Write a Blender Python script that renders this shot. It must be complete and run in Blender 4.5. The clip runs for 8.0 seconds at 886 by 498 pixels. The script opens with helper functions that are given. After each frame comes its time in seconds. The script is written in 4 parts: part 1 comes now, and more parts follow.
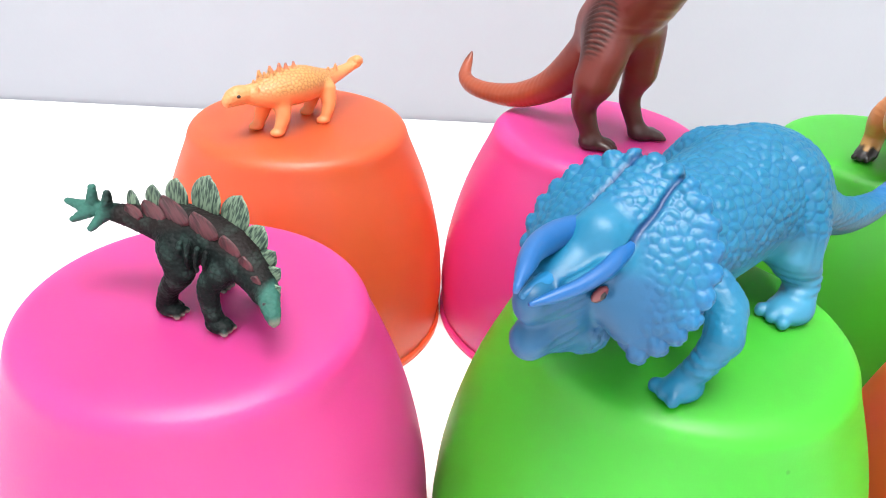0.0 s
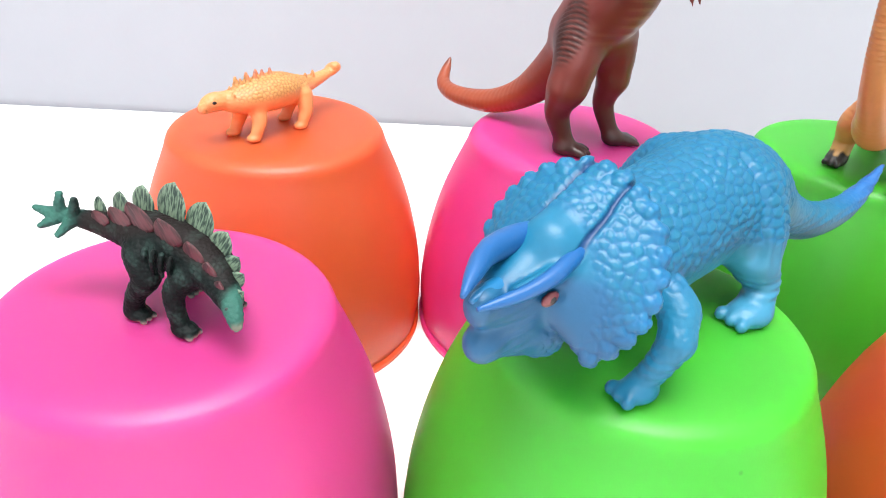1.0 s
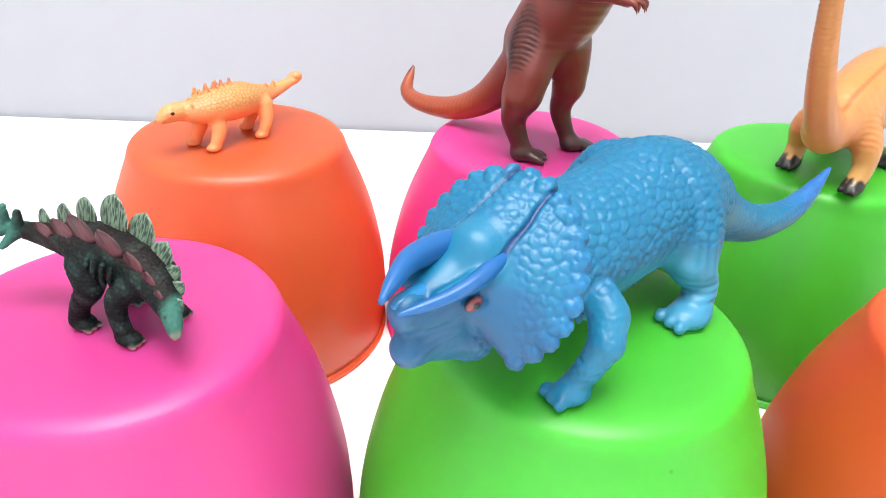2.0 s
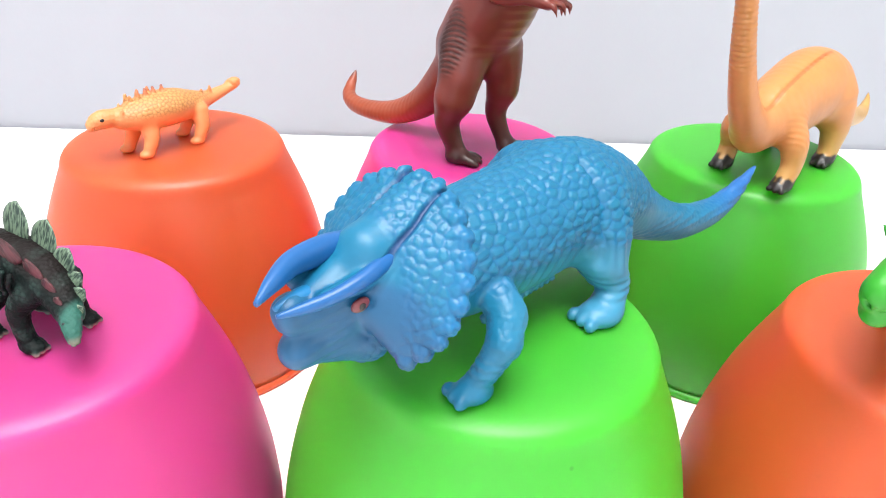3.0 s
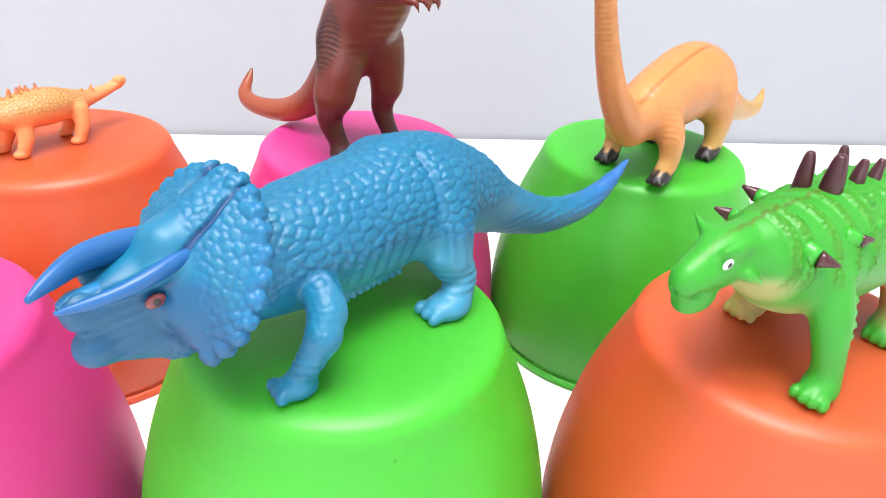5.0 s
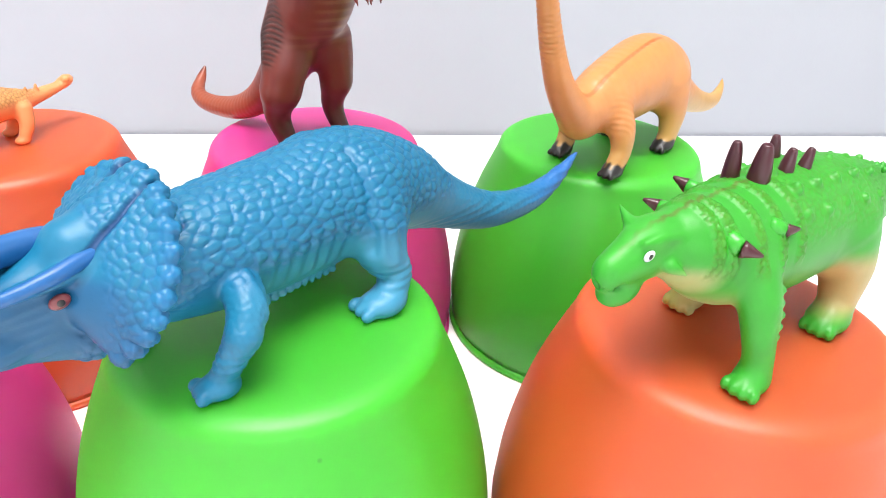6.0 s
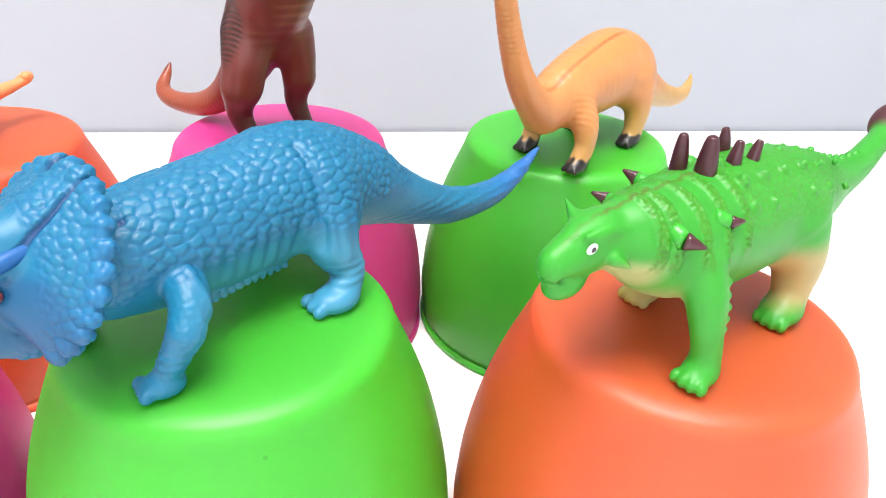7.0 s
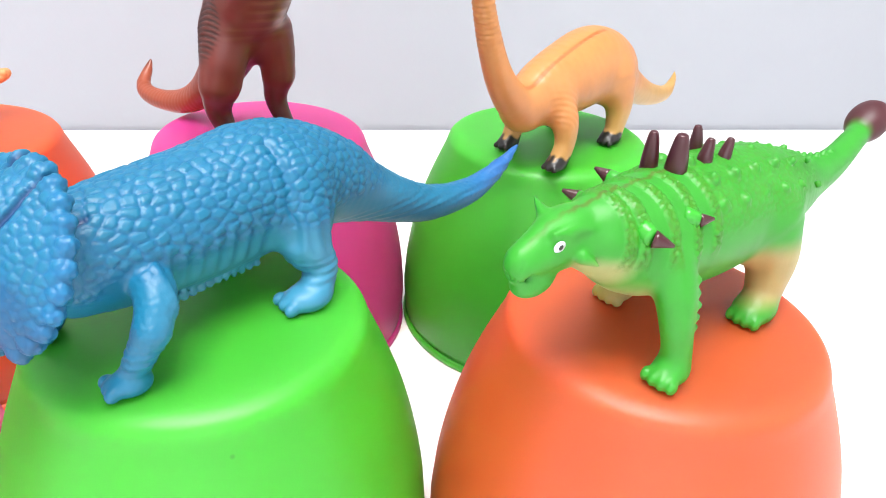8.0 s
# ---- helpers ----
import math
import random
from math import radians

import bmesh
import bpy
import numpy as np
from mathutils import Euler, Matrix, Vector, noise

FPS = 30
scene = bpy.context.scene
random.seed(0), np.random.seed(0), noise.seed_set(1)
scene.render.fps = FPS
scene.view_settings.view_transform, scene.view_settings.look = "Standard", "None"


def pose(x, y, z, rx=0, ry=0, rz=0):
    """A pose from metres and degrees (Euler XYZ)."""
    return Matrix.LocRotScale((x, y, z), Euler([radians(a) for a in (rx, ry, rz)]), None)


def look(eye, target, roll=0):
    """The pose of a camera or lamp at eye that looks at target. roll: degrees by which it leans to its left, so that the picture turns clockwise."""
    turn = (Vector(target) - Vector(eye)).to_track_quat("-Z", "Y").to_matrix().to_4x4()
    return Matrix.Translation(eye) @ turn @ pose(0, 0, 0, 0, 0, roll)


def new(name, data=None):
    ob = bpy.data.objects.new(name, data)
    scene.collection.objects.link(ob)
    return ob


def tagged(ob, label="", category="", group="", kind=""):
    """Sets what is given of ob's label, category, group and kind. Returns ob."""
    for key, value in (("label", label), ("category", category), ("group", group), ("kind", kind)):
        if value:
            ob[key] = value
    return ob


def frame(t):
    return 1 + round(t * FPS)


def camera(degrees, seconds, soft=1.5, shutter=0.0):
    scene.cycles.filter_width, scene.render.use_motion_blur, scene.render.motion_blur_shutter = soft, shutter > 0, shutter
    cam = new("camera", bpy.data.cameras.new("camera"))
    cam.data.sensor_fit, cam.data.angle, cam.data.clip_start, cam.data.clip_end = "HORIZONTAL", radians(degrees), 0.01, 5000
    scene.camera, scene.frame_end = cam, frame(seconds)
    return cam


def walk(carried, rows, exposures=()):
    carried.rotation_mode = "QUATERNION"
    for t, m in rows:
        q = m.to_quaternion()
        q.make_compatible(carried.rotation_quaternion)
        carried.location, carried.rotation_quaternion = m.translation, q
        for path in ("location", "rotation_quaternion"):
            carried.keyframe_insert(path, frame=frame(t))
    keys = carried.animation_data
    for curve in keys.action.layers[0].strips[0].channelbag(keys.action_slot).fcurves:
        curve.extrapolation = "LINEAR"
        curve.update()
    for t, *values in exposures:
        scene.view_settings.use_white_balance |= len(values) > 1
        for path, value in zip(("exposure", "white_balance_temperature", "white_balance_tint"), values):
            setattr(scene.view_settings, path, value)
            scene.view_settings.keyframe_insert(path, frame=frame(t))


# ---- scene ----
cam = camera(63.43, 8.0, soft=1.0)
# seconds, x, y, z, yaw, pitch, lean
ROWS = [
    (0, 0.00963, 0.00711, 0.27504, -0.402, -30.818, -3.706),
    (0.5, 0.01415, 0.00586, 0.27667, -0.659, -30.731, -3.789),
    (1, 0.02063, 0.00436, 0.27849, -0.732, -30.592, -3.776),
    (2.5, 0.05140, -0.00030, 0.28330, -1.821, -29.939, -3.184),
    (3, 0.06584, -0.00098, 0.28341, -2.495, -29.715, -3.134),
    (3.5, 0.07773, -0.00143, 0.28361, -3.077, -29.606, -3.096),
    (4, 0.08813, -0.00205, 0.28313, -3.721, -29.496, -3.269),
    (4.5, 0.09945, -0.00281, 0.28365, -4.361, -29.501, -3.438),
    (5, 0.11338, -0.00376, 0.28391, -4.919, -29.567, -3.408),
    (6.5, 0.14227, -0.00224, 0.28212, -6.151, -29.809, -2.859),
    (7, 0.14854, -0.00322, 0.28186, -6.627, -29.867, -2.970),
    (7.5, 0.15321, -0.00292, 0.28132, -6.919, -29.895, -3.077),
    (8, 0.15668, -0.00325, 0.28156, -7.090, -29.964, -3.223),
]
walk(cam, [(t, pose(x, y, z, 90 + pitch, 0, yaw) @ pose(0, 0, 0, 0, 0, -lean)) for t, x, y, z, yaw, pitch, lean in ROWS])

# ---- light: a bright white room with a ceiling panel and an added fill lamp behind the camera ----
TOP = 0.130          # height of the upturned tubs
world = bpy.data.worlds.new("room_air")
scene.world = world
world.use_nodes = True
sky = world.node_tree.nodes.new("ShaderNodeTexSky")
sky.sky_type, sky.sun_disc, sky.sun_elevation, sky.sun_rotation = "NISHITA", False, radians(50), radians(200)
world.node_tree.links.new(sky.outputs[0], world.node_tree.nodes["Background"].inputs[0])
world.node_tree.nodes["Background"].inputs[1].default_value = 0.1


def area_lamp(name, at, target, sx, sy, watts, colour):
    data = bpy.data.lights.new(name, "AREA")
    data.shape, data.size, data.size_y, data.energy, data.color = "RECTANGLE", sx, sy, watts, colour
    ob = new(name, data)
    ob.matrix_world = look(at, target)
    return ob


area_lamp("ceiling_panel_light", (0.05, -0.12, 1.66), (0.05, -0.1199, 0), 0.95, 0.7, 42, (1.0, 0.99, 0.975))
# added lamp in an unseen opening, brightens the sides that face the camera
area_lamp("front_fill_light", (0.0, -1.69, 0.80), (0.0, 0.3, 0.35), 1.9, 1.3, 15, (0.97, 0.985, 1.0))
scene.view_settings.exposure = 0.38


# ---- materials ----
def nodes_of(name):
    m = bpy.data.materials.new(name)
    m.use_nodes = True
    nt = m.node_tree
    return m, nt, nt.nodes["Principled BSDF"]


def node(nt, kind, **values):
    n = nt.nodes.new(kind)
    for k, v in values.items():
        n.inputs[k].default_value = v
    return n


def bump_into(nt, bsdf, height, strength, distance):
    b = node(nt, "ShaderNodeBump", Strength=strength, Distance=distance)
    nt.links.new(height, b.inputs["Height"])
    nt.links.new(b.outputs[0], bsdf.inputs["Normal"])
    return b


def coords(nt):
    return nt.nodes.new("ShaderNodeTexCoord").outputs["Object"]


def plain(name, colour, rough, spread=0.06, grain=900, bump=0.05, coat=0.0, sss=0.0, specks=0.0):
    """Moulded plastic or paint: slight mottling, a fine grain and scuffs in the gloss."""
    m, nt, p = nodes_of(name)
    c = coords(nt)
    big = node(nt, "ShaderNodeTexNoise", Scale=22.0, Detail=3.0)
    fine = node(nt, "ShaderNodeTexNoise", Scale=float(grain), Detail=2.0)
    nt.links.new(c, big.inputs["Vector"])
    nt.links.new(c, fine.inputs["Vector"])
    mix = nt.nodes.new("ShaderNodeMix")
    mix.data_type = "RGBA"
    mix.inputs[6].default_value = (*[v * (1 - spread) for v in colour], 1)
    mix.inputs[7].default_value = (*[min(1, v * (1 + spread)) for v in colour], 1)
    nt.links.new(big.outputs[0], mix.inputs[0])
    skin = mix.outputs[2]
    if specks:
        dots = node(nt, "ShaderNodeTexVoronoi", Scale=specks)
        nt.links.new(c, dots.inputs["Vector"])
        near = node(nt, "ShaderNodeMapRange")
        near.inputs[1].default_value, near.inputs[2].default_value, near.inputs[3].default_value, near.inputs[4].default_value = 0.010, 0.026, 0.55, 0.0
        nt.links.new(dots.outputs["Distance"], near.inputs[0])
        dirt = nt.nodes.new("ShaderNodeMix")
        dirt.data_type = "RGBA"
        dirt.inputs[7].default_value = (*[v * 0.45 for v in colour], 1)
        nt.links.new(near.outputs[0], dirt.inputs[0])
        nt.links.new(skin, dirt.inputs[6])
        skin = dirt.outputs[2]
    nt.links.new(skin, p.inputs["Base Color"])
    r = node(nt, "ShaderNodeMapRange")
    r.inputs[3].default_value, r.inputs[4].default_value = rough - 0.07, rough + 0.07
    nt.links.new(big.outputs[0], r.inputs[0])
    nt.links.new(r.outputs[0], p.inputs["Roughness"])
    bump_into(nt, p, fine.outputs[0], bump, 0.0006)
    p.inputs["Coat Weight"].default_value = coat
    if sss:
        p.inputs["Subsurface Weight"].default_value = sss
        p.inputs["Subsurface Radius"].default_value = (1.0, 0.8, 0.7)
        p.inputs["Subsurface Scale"].default_value = 0.03
    return m


def painted(name, rough, coat=0.0, spread=0.12, bump=0.1, grain=1500):
    """A toy's moulded skin, in its sprayed colours and painted-in groove shade (attribute paint)."""
    m, nt, p = nodes_of(name)
    c = coords(nt)
    a = nt.nodes.new("ShaderNodeAttribute")
    a.attribute_name = "paint"
    big = node(nt, "ShaderNodeTexNoise", Scale=160.0, Detail=4.0)
    fine = node(nt, "ShaderNodeTexNoise", Scale=float(grain), Detail=2.0)
    nt.links.new(c, big.inputs["Vector"])
    nt.links.new(c, fine.inputs["Vector"])
    r = node(nt, "ShaderNodeMapRange")
    r.inputs[3].default_value, r.inputs[4].default_value = 0.66 * (1 - spread), 0.66 * (1 + spread)
    nt.links.new(big.outputs[0], r.inputs[0])
    mul = nt.nodes.new("ShaderNodeVectorMath")
    mul.operation = "SCALE"
    nt.links.new(a.outputs["Color"], mul.inputs[0])
    nt.links.new(r.outputs[0], mul.inputs["Scale"])
    nt.links.new(mul.outputs[0], p.inputs["Base Color"])
    p.inputs["Roughness"].default_value = rough
    p.inputs["Coat Weight"].default_value = coat
    p.inputs["Coat Roughness"].default_value = 0.15
    bump_into(nt, p, fine.outputs[0], bump, 0.0004)
    return m


PINK = plain("pink_plastic", (1.0, 0.028, 0.19), 0.46, sss=0.95, specks=24.0)
ORANGE = plain("orange_plastic", (1.0, 0.074, 0.016), 0.46, sss=0.95, specks=24.0)
GREEN = plain("green_plastic", (0.040, 0.41, 0.016), 0.46, sss=0.95, specks=24.0)
TABLE = plain("white_tabletop", (0.91, 0.91, 0.91), 0.35, 0.02, 300, 0.03)
# white back wall: colour set grey to stand in for its dimmer light
WALL = plain("dimmed_white_wall_paint", (0.345, 0.355, 0.39), 0.7, 0.025, 250, 0.12)
ROOM = plain("room_wall_paint", (0.84, 0.84, 0.84), 0.8, 0.02, 200, 0.1)
CEIL = plain("ceiling_paint", (0.8, 0.8, 0.8), 0.8, 0.02, 200, 0.1)
FLOOR = plain("grey_floor", (0.35, 0.33, 0.31), 0.5, 0.1, 60, 0.1)
SKIN = painted("glossy_toy_skin", 0.45, 0.0)
SKIN.node_tree.nodes["Principled BSDF"].inputs["Specular IOR Level"].default_value = 0.42
SKIN_SATIN = painted("satin_toy_skin", 0.42, 0.05)
SKIN_MATT = painted("matt_toy_skin", 0.5)
SKIN_DARK = painted("dark_toy_skin", 0.55, 0.0, 0.35, 0.35, 2600)
SKIN_DARK.node_tree.nodes["Principled BSDF"].inputs["Specular IOR Level"].default_value = 0.14
WHITE_EYE = plain("eye_white", (0.55, 0.56, 0.60), 0.3)
PINK_EYE = plain("eye_pink", (0.17, 0.035, 0.04), 0.3)
BLACK = plain("black_paint", (0.012, 0.01, 0.01), 0.35)
MAROON = plain("maroon_paint", (0.05, 0.009, 0.014), 0.3, 0.2)
BLUE_SKIN = plain("blue_nose", (0.010, 0.145, 0.32), 0.38, 0.1)
HORN_BLUE = plain("blue_horn", (0.006, 0.085, 0.26), 0.42, 0.15)


# ---- mesh helpers ----
def link_mesh(name, me, material, parent=None, label=""):
    ob = new(name, me)
    if material:
        me.materials.append(material)
    if parent:
        ob.parent = parent
    if label:
        tagged(ob, label)
    return ob


def part(name, bm, material, parent, label=""):
    me = bpy.data.meshes.new(name)
    bm.to_mesh(me)
    bm.free()
    me.shade_smooth()
    return link_mesh(name, me, material, parent, label)


def thing(name, m, label, category, group="", size=(1, 1, 1)):
    ob = new(name)
    ob.empty_display_size = 0.02
    ob.matrix_world = m @ Matrix.Diagonal((*size, 1))
    return tagged(ob, label, category, group)


def lathe(profile, steps):
    """A closed surface of revolution from (radius, height) pairs."""
    bm = bmesh.new()
    rings = []
    for r, z in profile:
        if r < 1e-6:
            rings.append([bm.verts.new((0, 0, z))])
        else:
            rings.append([bm.verts.new((r * math.cos(2 * math.pi * i / steps), r * math.sin(2 * math.pi * i / steps), z)) for i in range(steps)])
    for a, b in zip(rings, rings[1:]):
        for i in range(steps):
            j = (i + 1) % steps
            if len(a) == 1 and len(b) == 1:
                continue
            if len(a) == 1:
                bm.faces.new((a[0], b[i], b[j]))
            elif len(b) == 1:
                bm.faces.new((a[i], b[0], a[j]))
            else:
                bm.faces.new((a[i], b[i], b[j], a[j]))
    bmesh.ops.remove_doubles(bm, verts=bm.verts, dist=1e-6)
    bmesh.ops.recalc_face_normals(bm, faces=bm.faces)
    return bm


def spline(points, per):
    """Catmull-Rom through points of any dimension."""
    p = np.array(points, float)
    if len(p) < 3:
        return np.array([p[0] + (p[-1] - p[0]) * t for t in np.linspace(0, 1, per + 1)])
    q = np.vstack([2 * p[0] - p[1], p, 2 * p[-1] - p[-2]])
    out = []
    for i in range(1, len(q) - 2):
        for t in np.arange(per) / per:
            a, b, c, d = q[i - 1:i + 3]
            out.append(0.5 * (2 * b + (c - a) * t + (2 * a - 5 * b + 4 * c - d) * t * t + (3 * b - a - 3 * c + d) * t ** 3))
    out.append(p[-1])
    return np.array(out)


class Clay:
    """A solid modelled in millimetres from blended strokes and lumps, then skinned with quads."""

    def __init__(self, low, high, h):
        self.low, self.h = np.array(low, float), h
        n = [int((b - a) / h) + 2 for a, b in zip(low, high)]
        self.d = np.full(n, 12.0, np.float32)
        self.axes = [(low[i] + h * np.arange(n[i])).astype(np.float32) for i in range(3)]

    def window(self, low, high):
        s = []
        for i in range(3):
            a = int(max(0, np.floor((low[i] - self.low[i]) / self.h)))
            b = int(min(self.d.shape[i], np.ceil((high[i] - self.low[i]) / self.h) + 1))
            s.append(slice(a, max(a, b)))
        return tuple(s)

    def blend(self, w, d, k, cut=False):
        old = self.d[w]
        if cut:
            d = -d
            t = np.clip(0.5 + 0.5 * (old - d) / max(k, 1e-3), 0, 1)
            self.d[w] = old * t + d * (1 - t) + k * t * (1 - t)
        else:
            t = np.clip(0.5 + 0.5 * (d - old) / max(k, 1e-3), 0, 1)
            self.d[w] = d * (1 - t) + old * t - k * t * (1 - t)

    def stroke(self, points, k=4.0, per=5, flat=(1, 1, 1), cut=False):
        """A round stroke along (x, y, z, radius) points. flat: its section's scale along the axes."""
        f = np.array(flat, float)
        p = spline(points, per)
        far = k + 3 * self.h
        lo = (p[:, :3] - p[:, 3:] * f).min(0) - far
        hi = (p[:, :3] + p[:, 3:] * f).max(0) + far
        w = self.window(lo, hi)
        X, Y, Z = self.axes[0][w[0]], self.axes[1][w[1]], self.axes[2][w[2]]
        best = np.full((len(X), len(Y), len(Z)), 12.0, np.float32)
        for a, b in zip(p, p[1:]):
            r = max(a[3], b[3]) + far
            s, ax = [], []
            for i, A in enumerate((X, Y, Z)):
                i0 = np.searchsorted(A, min(a[i], b[i]) - r * f[i])
                i1 = np.searchsorted(A, max(a[i], b[i]) + r * f[i])
                s.append(slice(i0, i1))
                ax.append(A[i0:i1])
            s = tuple(s)
            if min(len(q) for q in ax) == 0:
                continue
            x, y, z = (ax[0][:, None, None] - a[0]) / f[0], (ax[1][None, :, None] - a[1]) / f[1], (ax[2][None, None, :] - a[2]) / f[2]
            e = (b[:3] - a[:3]) / f
            t = np.clip((x * e[0] + y * e[1] + z * e[2]) / max(e @ e, 1e-9), 0, 1)
            d = np.sqrt((x - t * e[0]) ** 2 + (y - t * e[1]) ** 2 + (z - t * e[2]) ** 2) - (a[3] + t * (b[3] - a[3]))
            best[s] = np.minimum(best[s], (d * min(f)).astype(np.float32))
        self.blend(w, best, k, cut)

    def lump(self, c, r, k=3.0, turn=(0, 0, 0), cut=False):
        """An ellipsoid."""
        R = np.array(Euler([radians(v) for v in turn]).to_matrix())
        m = max(r) + k + 3 * self.h
        w = self.window(np.array(c) - m, np.array(c) + m)
        x, y, z = (self.axes[0][w[0]][:, None, None] - c[0]), (self.axes[1][w[1]][None, :, None] - c[1]), (self.axes[2][w[2]][None, None, :] - c[2])
        q = [(R[0][i] * x + R[1][i] * y + R[2][i] * z) / r[i] for i in range(3)]
        k0 = np.sqrt(q[0] ** 2 + q[1] ** 2 + q[2] ** 2) + 1e-6
        k1 = np.sqrt((q[0] / r[0]) ** 2 + (q[1] / r[1]) ** 2 + (q[2] / r[2]) ** 2) + 1e-6
        self.blend(w, (k0 * (k0 - 1) / k1).astype(np.float32), k, cut)

    def floor_cut(self, z=0.0, ahead=-1e9):
        """Level the soles; a tail behind that x may hang lower."""
        i = int(np.searchsorted(self.axes[0], ahead))
        self.d[i:] = np.maximum(self.d[i:], (z - self.axes[2])[None, None, :])

    def skin(self):
        d, h = self.d, self.h
        d[0], d[-1], d[:, 0], d[:, -1], d[:, :, 0], d[:, :, -1] = (np.maximum(v, 0.2) for v in (d[0], d[-1], d[:, 0], d[:, -1], d[:, :, 0], d[:, :, -1]))
        neg = d < 0
        n = [s - 1 for s in d.shape]
        corner = [(i, j, k) for i in (0, 1) for j in (0, 1) for k in (0, 1)]
        part_of = lambda a, o: a[o[0]:o[0] + n[0], o[1]:o[1] + n[1], o[2]:o[2] + n[2]]
        count = sum(part_of(neg, o).astype(np.int8) for o in corner)
        active = np.argwhere((count > 0) & (count < 8))
        index = np.full(n, -1, np.int64)
        index[tuple(active.T)] = np.arange(len(active))
        total, hits = np.zeros((len(active), 3)), np.zeros(len(active))
        val = {o: d[tuple((active + o).T)] for o in corner}
        for o in corner:
            for ax in range(3):
                if o[ax] == 0:
                    e = tuple(1 if i == ax else o[i] for i in range(3))
                    a, b = val[o], val[e]
                    x = (a < 0) != (b < 0)
                    t = np.where(x, a / np.where(x, a - b, 1), 0)
                    pos = np.array(o, float)[None].repeat(len(a), 0)
                    pos[:, ax] += t
                    total += pos * x[:, None]
                    hits += x
        verts = (active + total / hits[:, None]) * h + self.low
        quads = []
        for ax in range(3):
            u, v = (ax + 1) % 3, (ax + 2) % 3
            sl = [slice(None)] * 3
            s2 = [slice(None)] * 3
            sl[ax], s2[ax] = slice(0, -1), slice(1, None)
            a, b = neg[tuple(sl)], neg[tuple(s2)]
            e = np.argwhere(a != b)
            e = e[(e[:, u] > 0) & (e[:, v] > 0) & (e[:, u] < n[u]) & (e[:, v] < n[v])]
            U, V = np.eye(3, dtype=int)[u], np.eye(3, dtype=int)[v]
            q = np.stack([index[tuple((e - U - V).T)], index[tuple((e - V).T)], index[tuple(e.T)], index[tuple((e - U).T)]], 1)
            flip = ~a[tuple(e.T)]
            q[flip] = q[flip][:, ::-1]
            quads.append(q)
        return verts, np.vstack(quads)


def normals_of(verts, quads):
    n = np.zeros_like(verts)
    c = np.cross(verts[quads[:, 2]] - verts[quads[:, 0]], verts[quads[:, 3]] - verts[quads[:, 1]])
    for i in range(4):
        np.add.at(n, quads[:, i], c)
    return n / (np.linalg.norm(n, axis=1, keepdims=True) + 1e-9)


def relax(verts, quads, times=2):
    """Even out the skin."""
    for _ in range(times):
        s, c = np.zeros_like(verts), np.zeros(len(verts))
        for i in range(4):
            np.add.at(s, quads[:, i], verts[quads[:, (i + 1) % 4]] + verts[quads[:, (i + 3) % 4]])
            np.add.at(c, quads[:, i], 2)
        verts = verts * 0.5 + 0.5 * s / c[:, None]
    return verts


def scales(verts, normals, weight, spacing, amp, seed, stretch=(1, 1, 1), edge=0.22):
    """Raise the skin into moulded scales, each a rounded cell, where weight is above nought."""
    from mathutils import kdtree
    rng = np.random.default_rng(seed)
    w = verts * np.array(stretch)
    idx = np.flatnonzero(weight > 0.02)
    cell, taken = {}, []
    for i in rng.permutation(idx):
        p = w[i]
        key = tuple(np.floor(p / spacing).astype(int))
        ok = True
        for a in (-1, 0, 1):
            for b in (-1, 0, 1):
                for c in (-1, 0, 1):
                    for q in cell.get((key[0] + a, key[1] + b, key[2] + c), ()):
                        if (p[0] - q[0]) ** 2 + (p[1] - q[1]) ** 2 + (p[2] - q[2]) ** 2 < spacing * spacing:
                            ok = False
        if ok:
            cell.setdefault(key, []).append(p)
            taken.append(p)
    tree = kdtree.KDTree(len(taken))
    for i, p in enumerate(taken):
        tree.insert(p, i)
    tree.balance()
    rise = np.zeros(len(verts))
    size = rng.uniform(0.75, 1.15, len(taken))
    for i in idx:
        (_, j, d1), (_, _, d2) = tree.find_n(w[i], 2)
        t = min(1.0, (d2 - d1) / (2 * edge * spacing))
        rise[i] = (1 - (1 - t) ** 2) * size[j]
    return verts + normals * (rise * weight * amp)[:, None], rise


def toy_mesh(name, verts, quads, paint):
    me = bpy.data.meshes.new(name)
    me.from_pydata((verts * 0.001).tolist(), [], quads.tolist())
    me.shade_smooth()
    at = me.color_attributes.new("paint", "FLOAT_COLOR", "POINT")
    at.data.foreach_set("color", np.hstack([np.clip(paint, 0, 1), np.ones((len(verts), 1))]).astype(np.float32).ravel())
    return me


def ramp(x, a, b):
    t = np.clip((x - a) / (b - a), 0, 1)
    return t * t * (3 - 2 * t)


def mixed(a, b, t):
    return a + (np.array(b) - a) * np.asarray(t)[:, None]


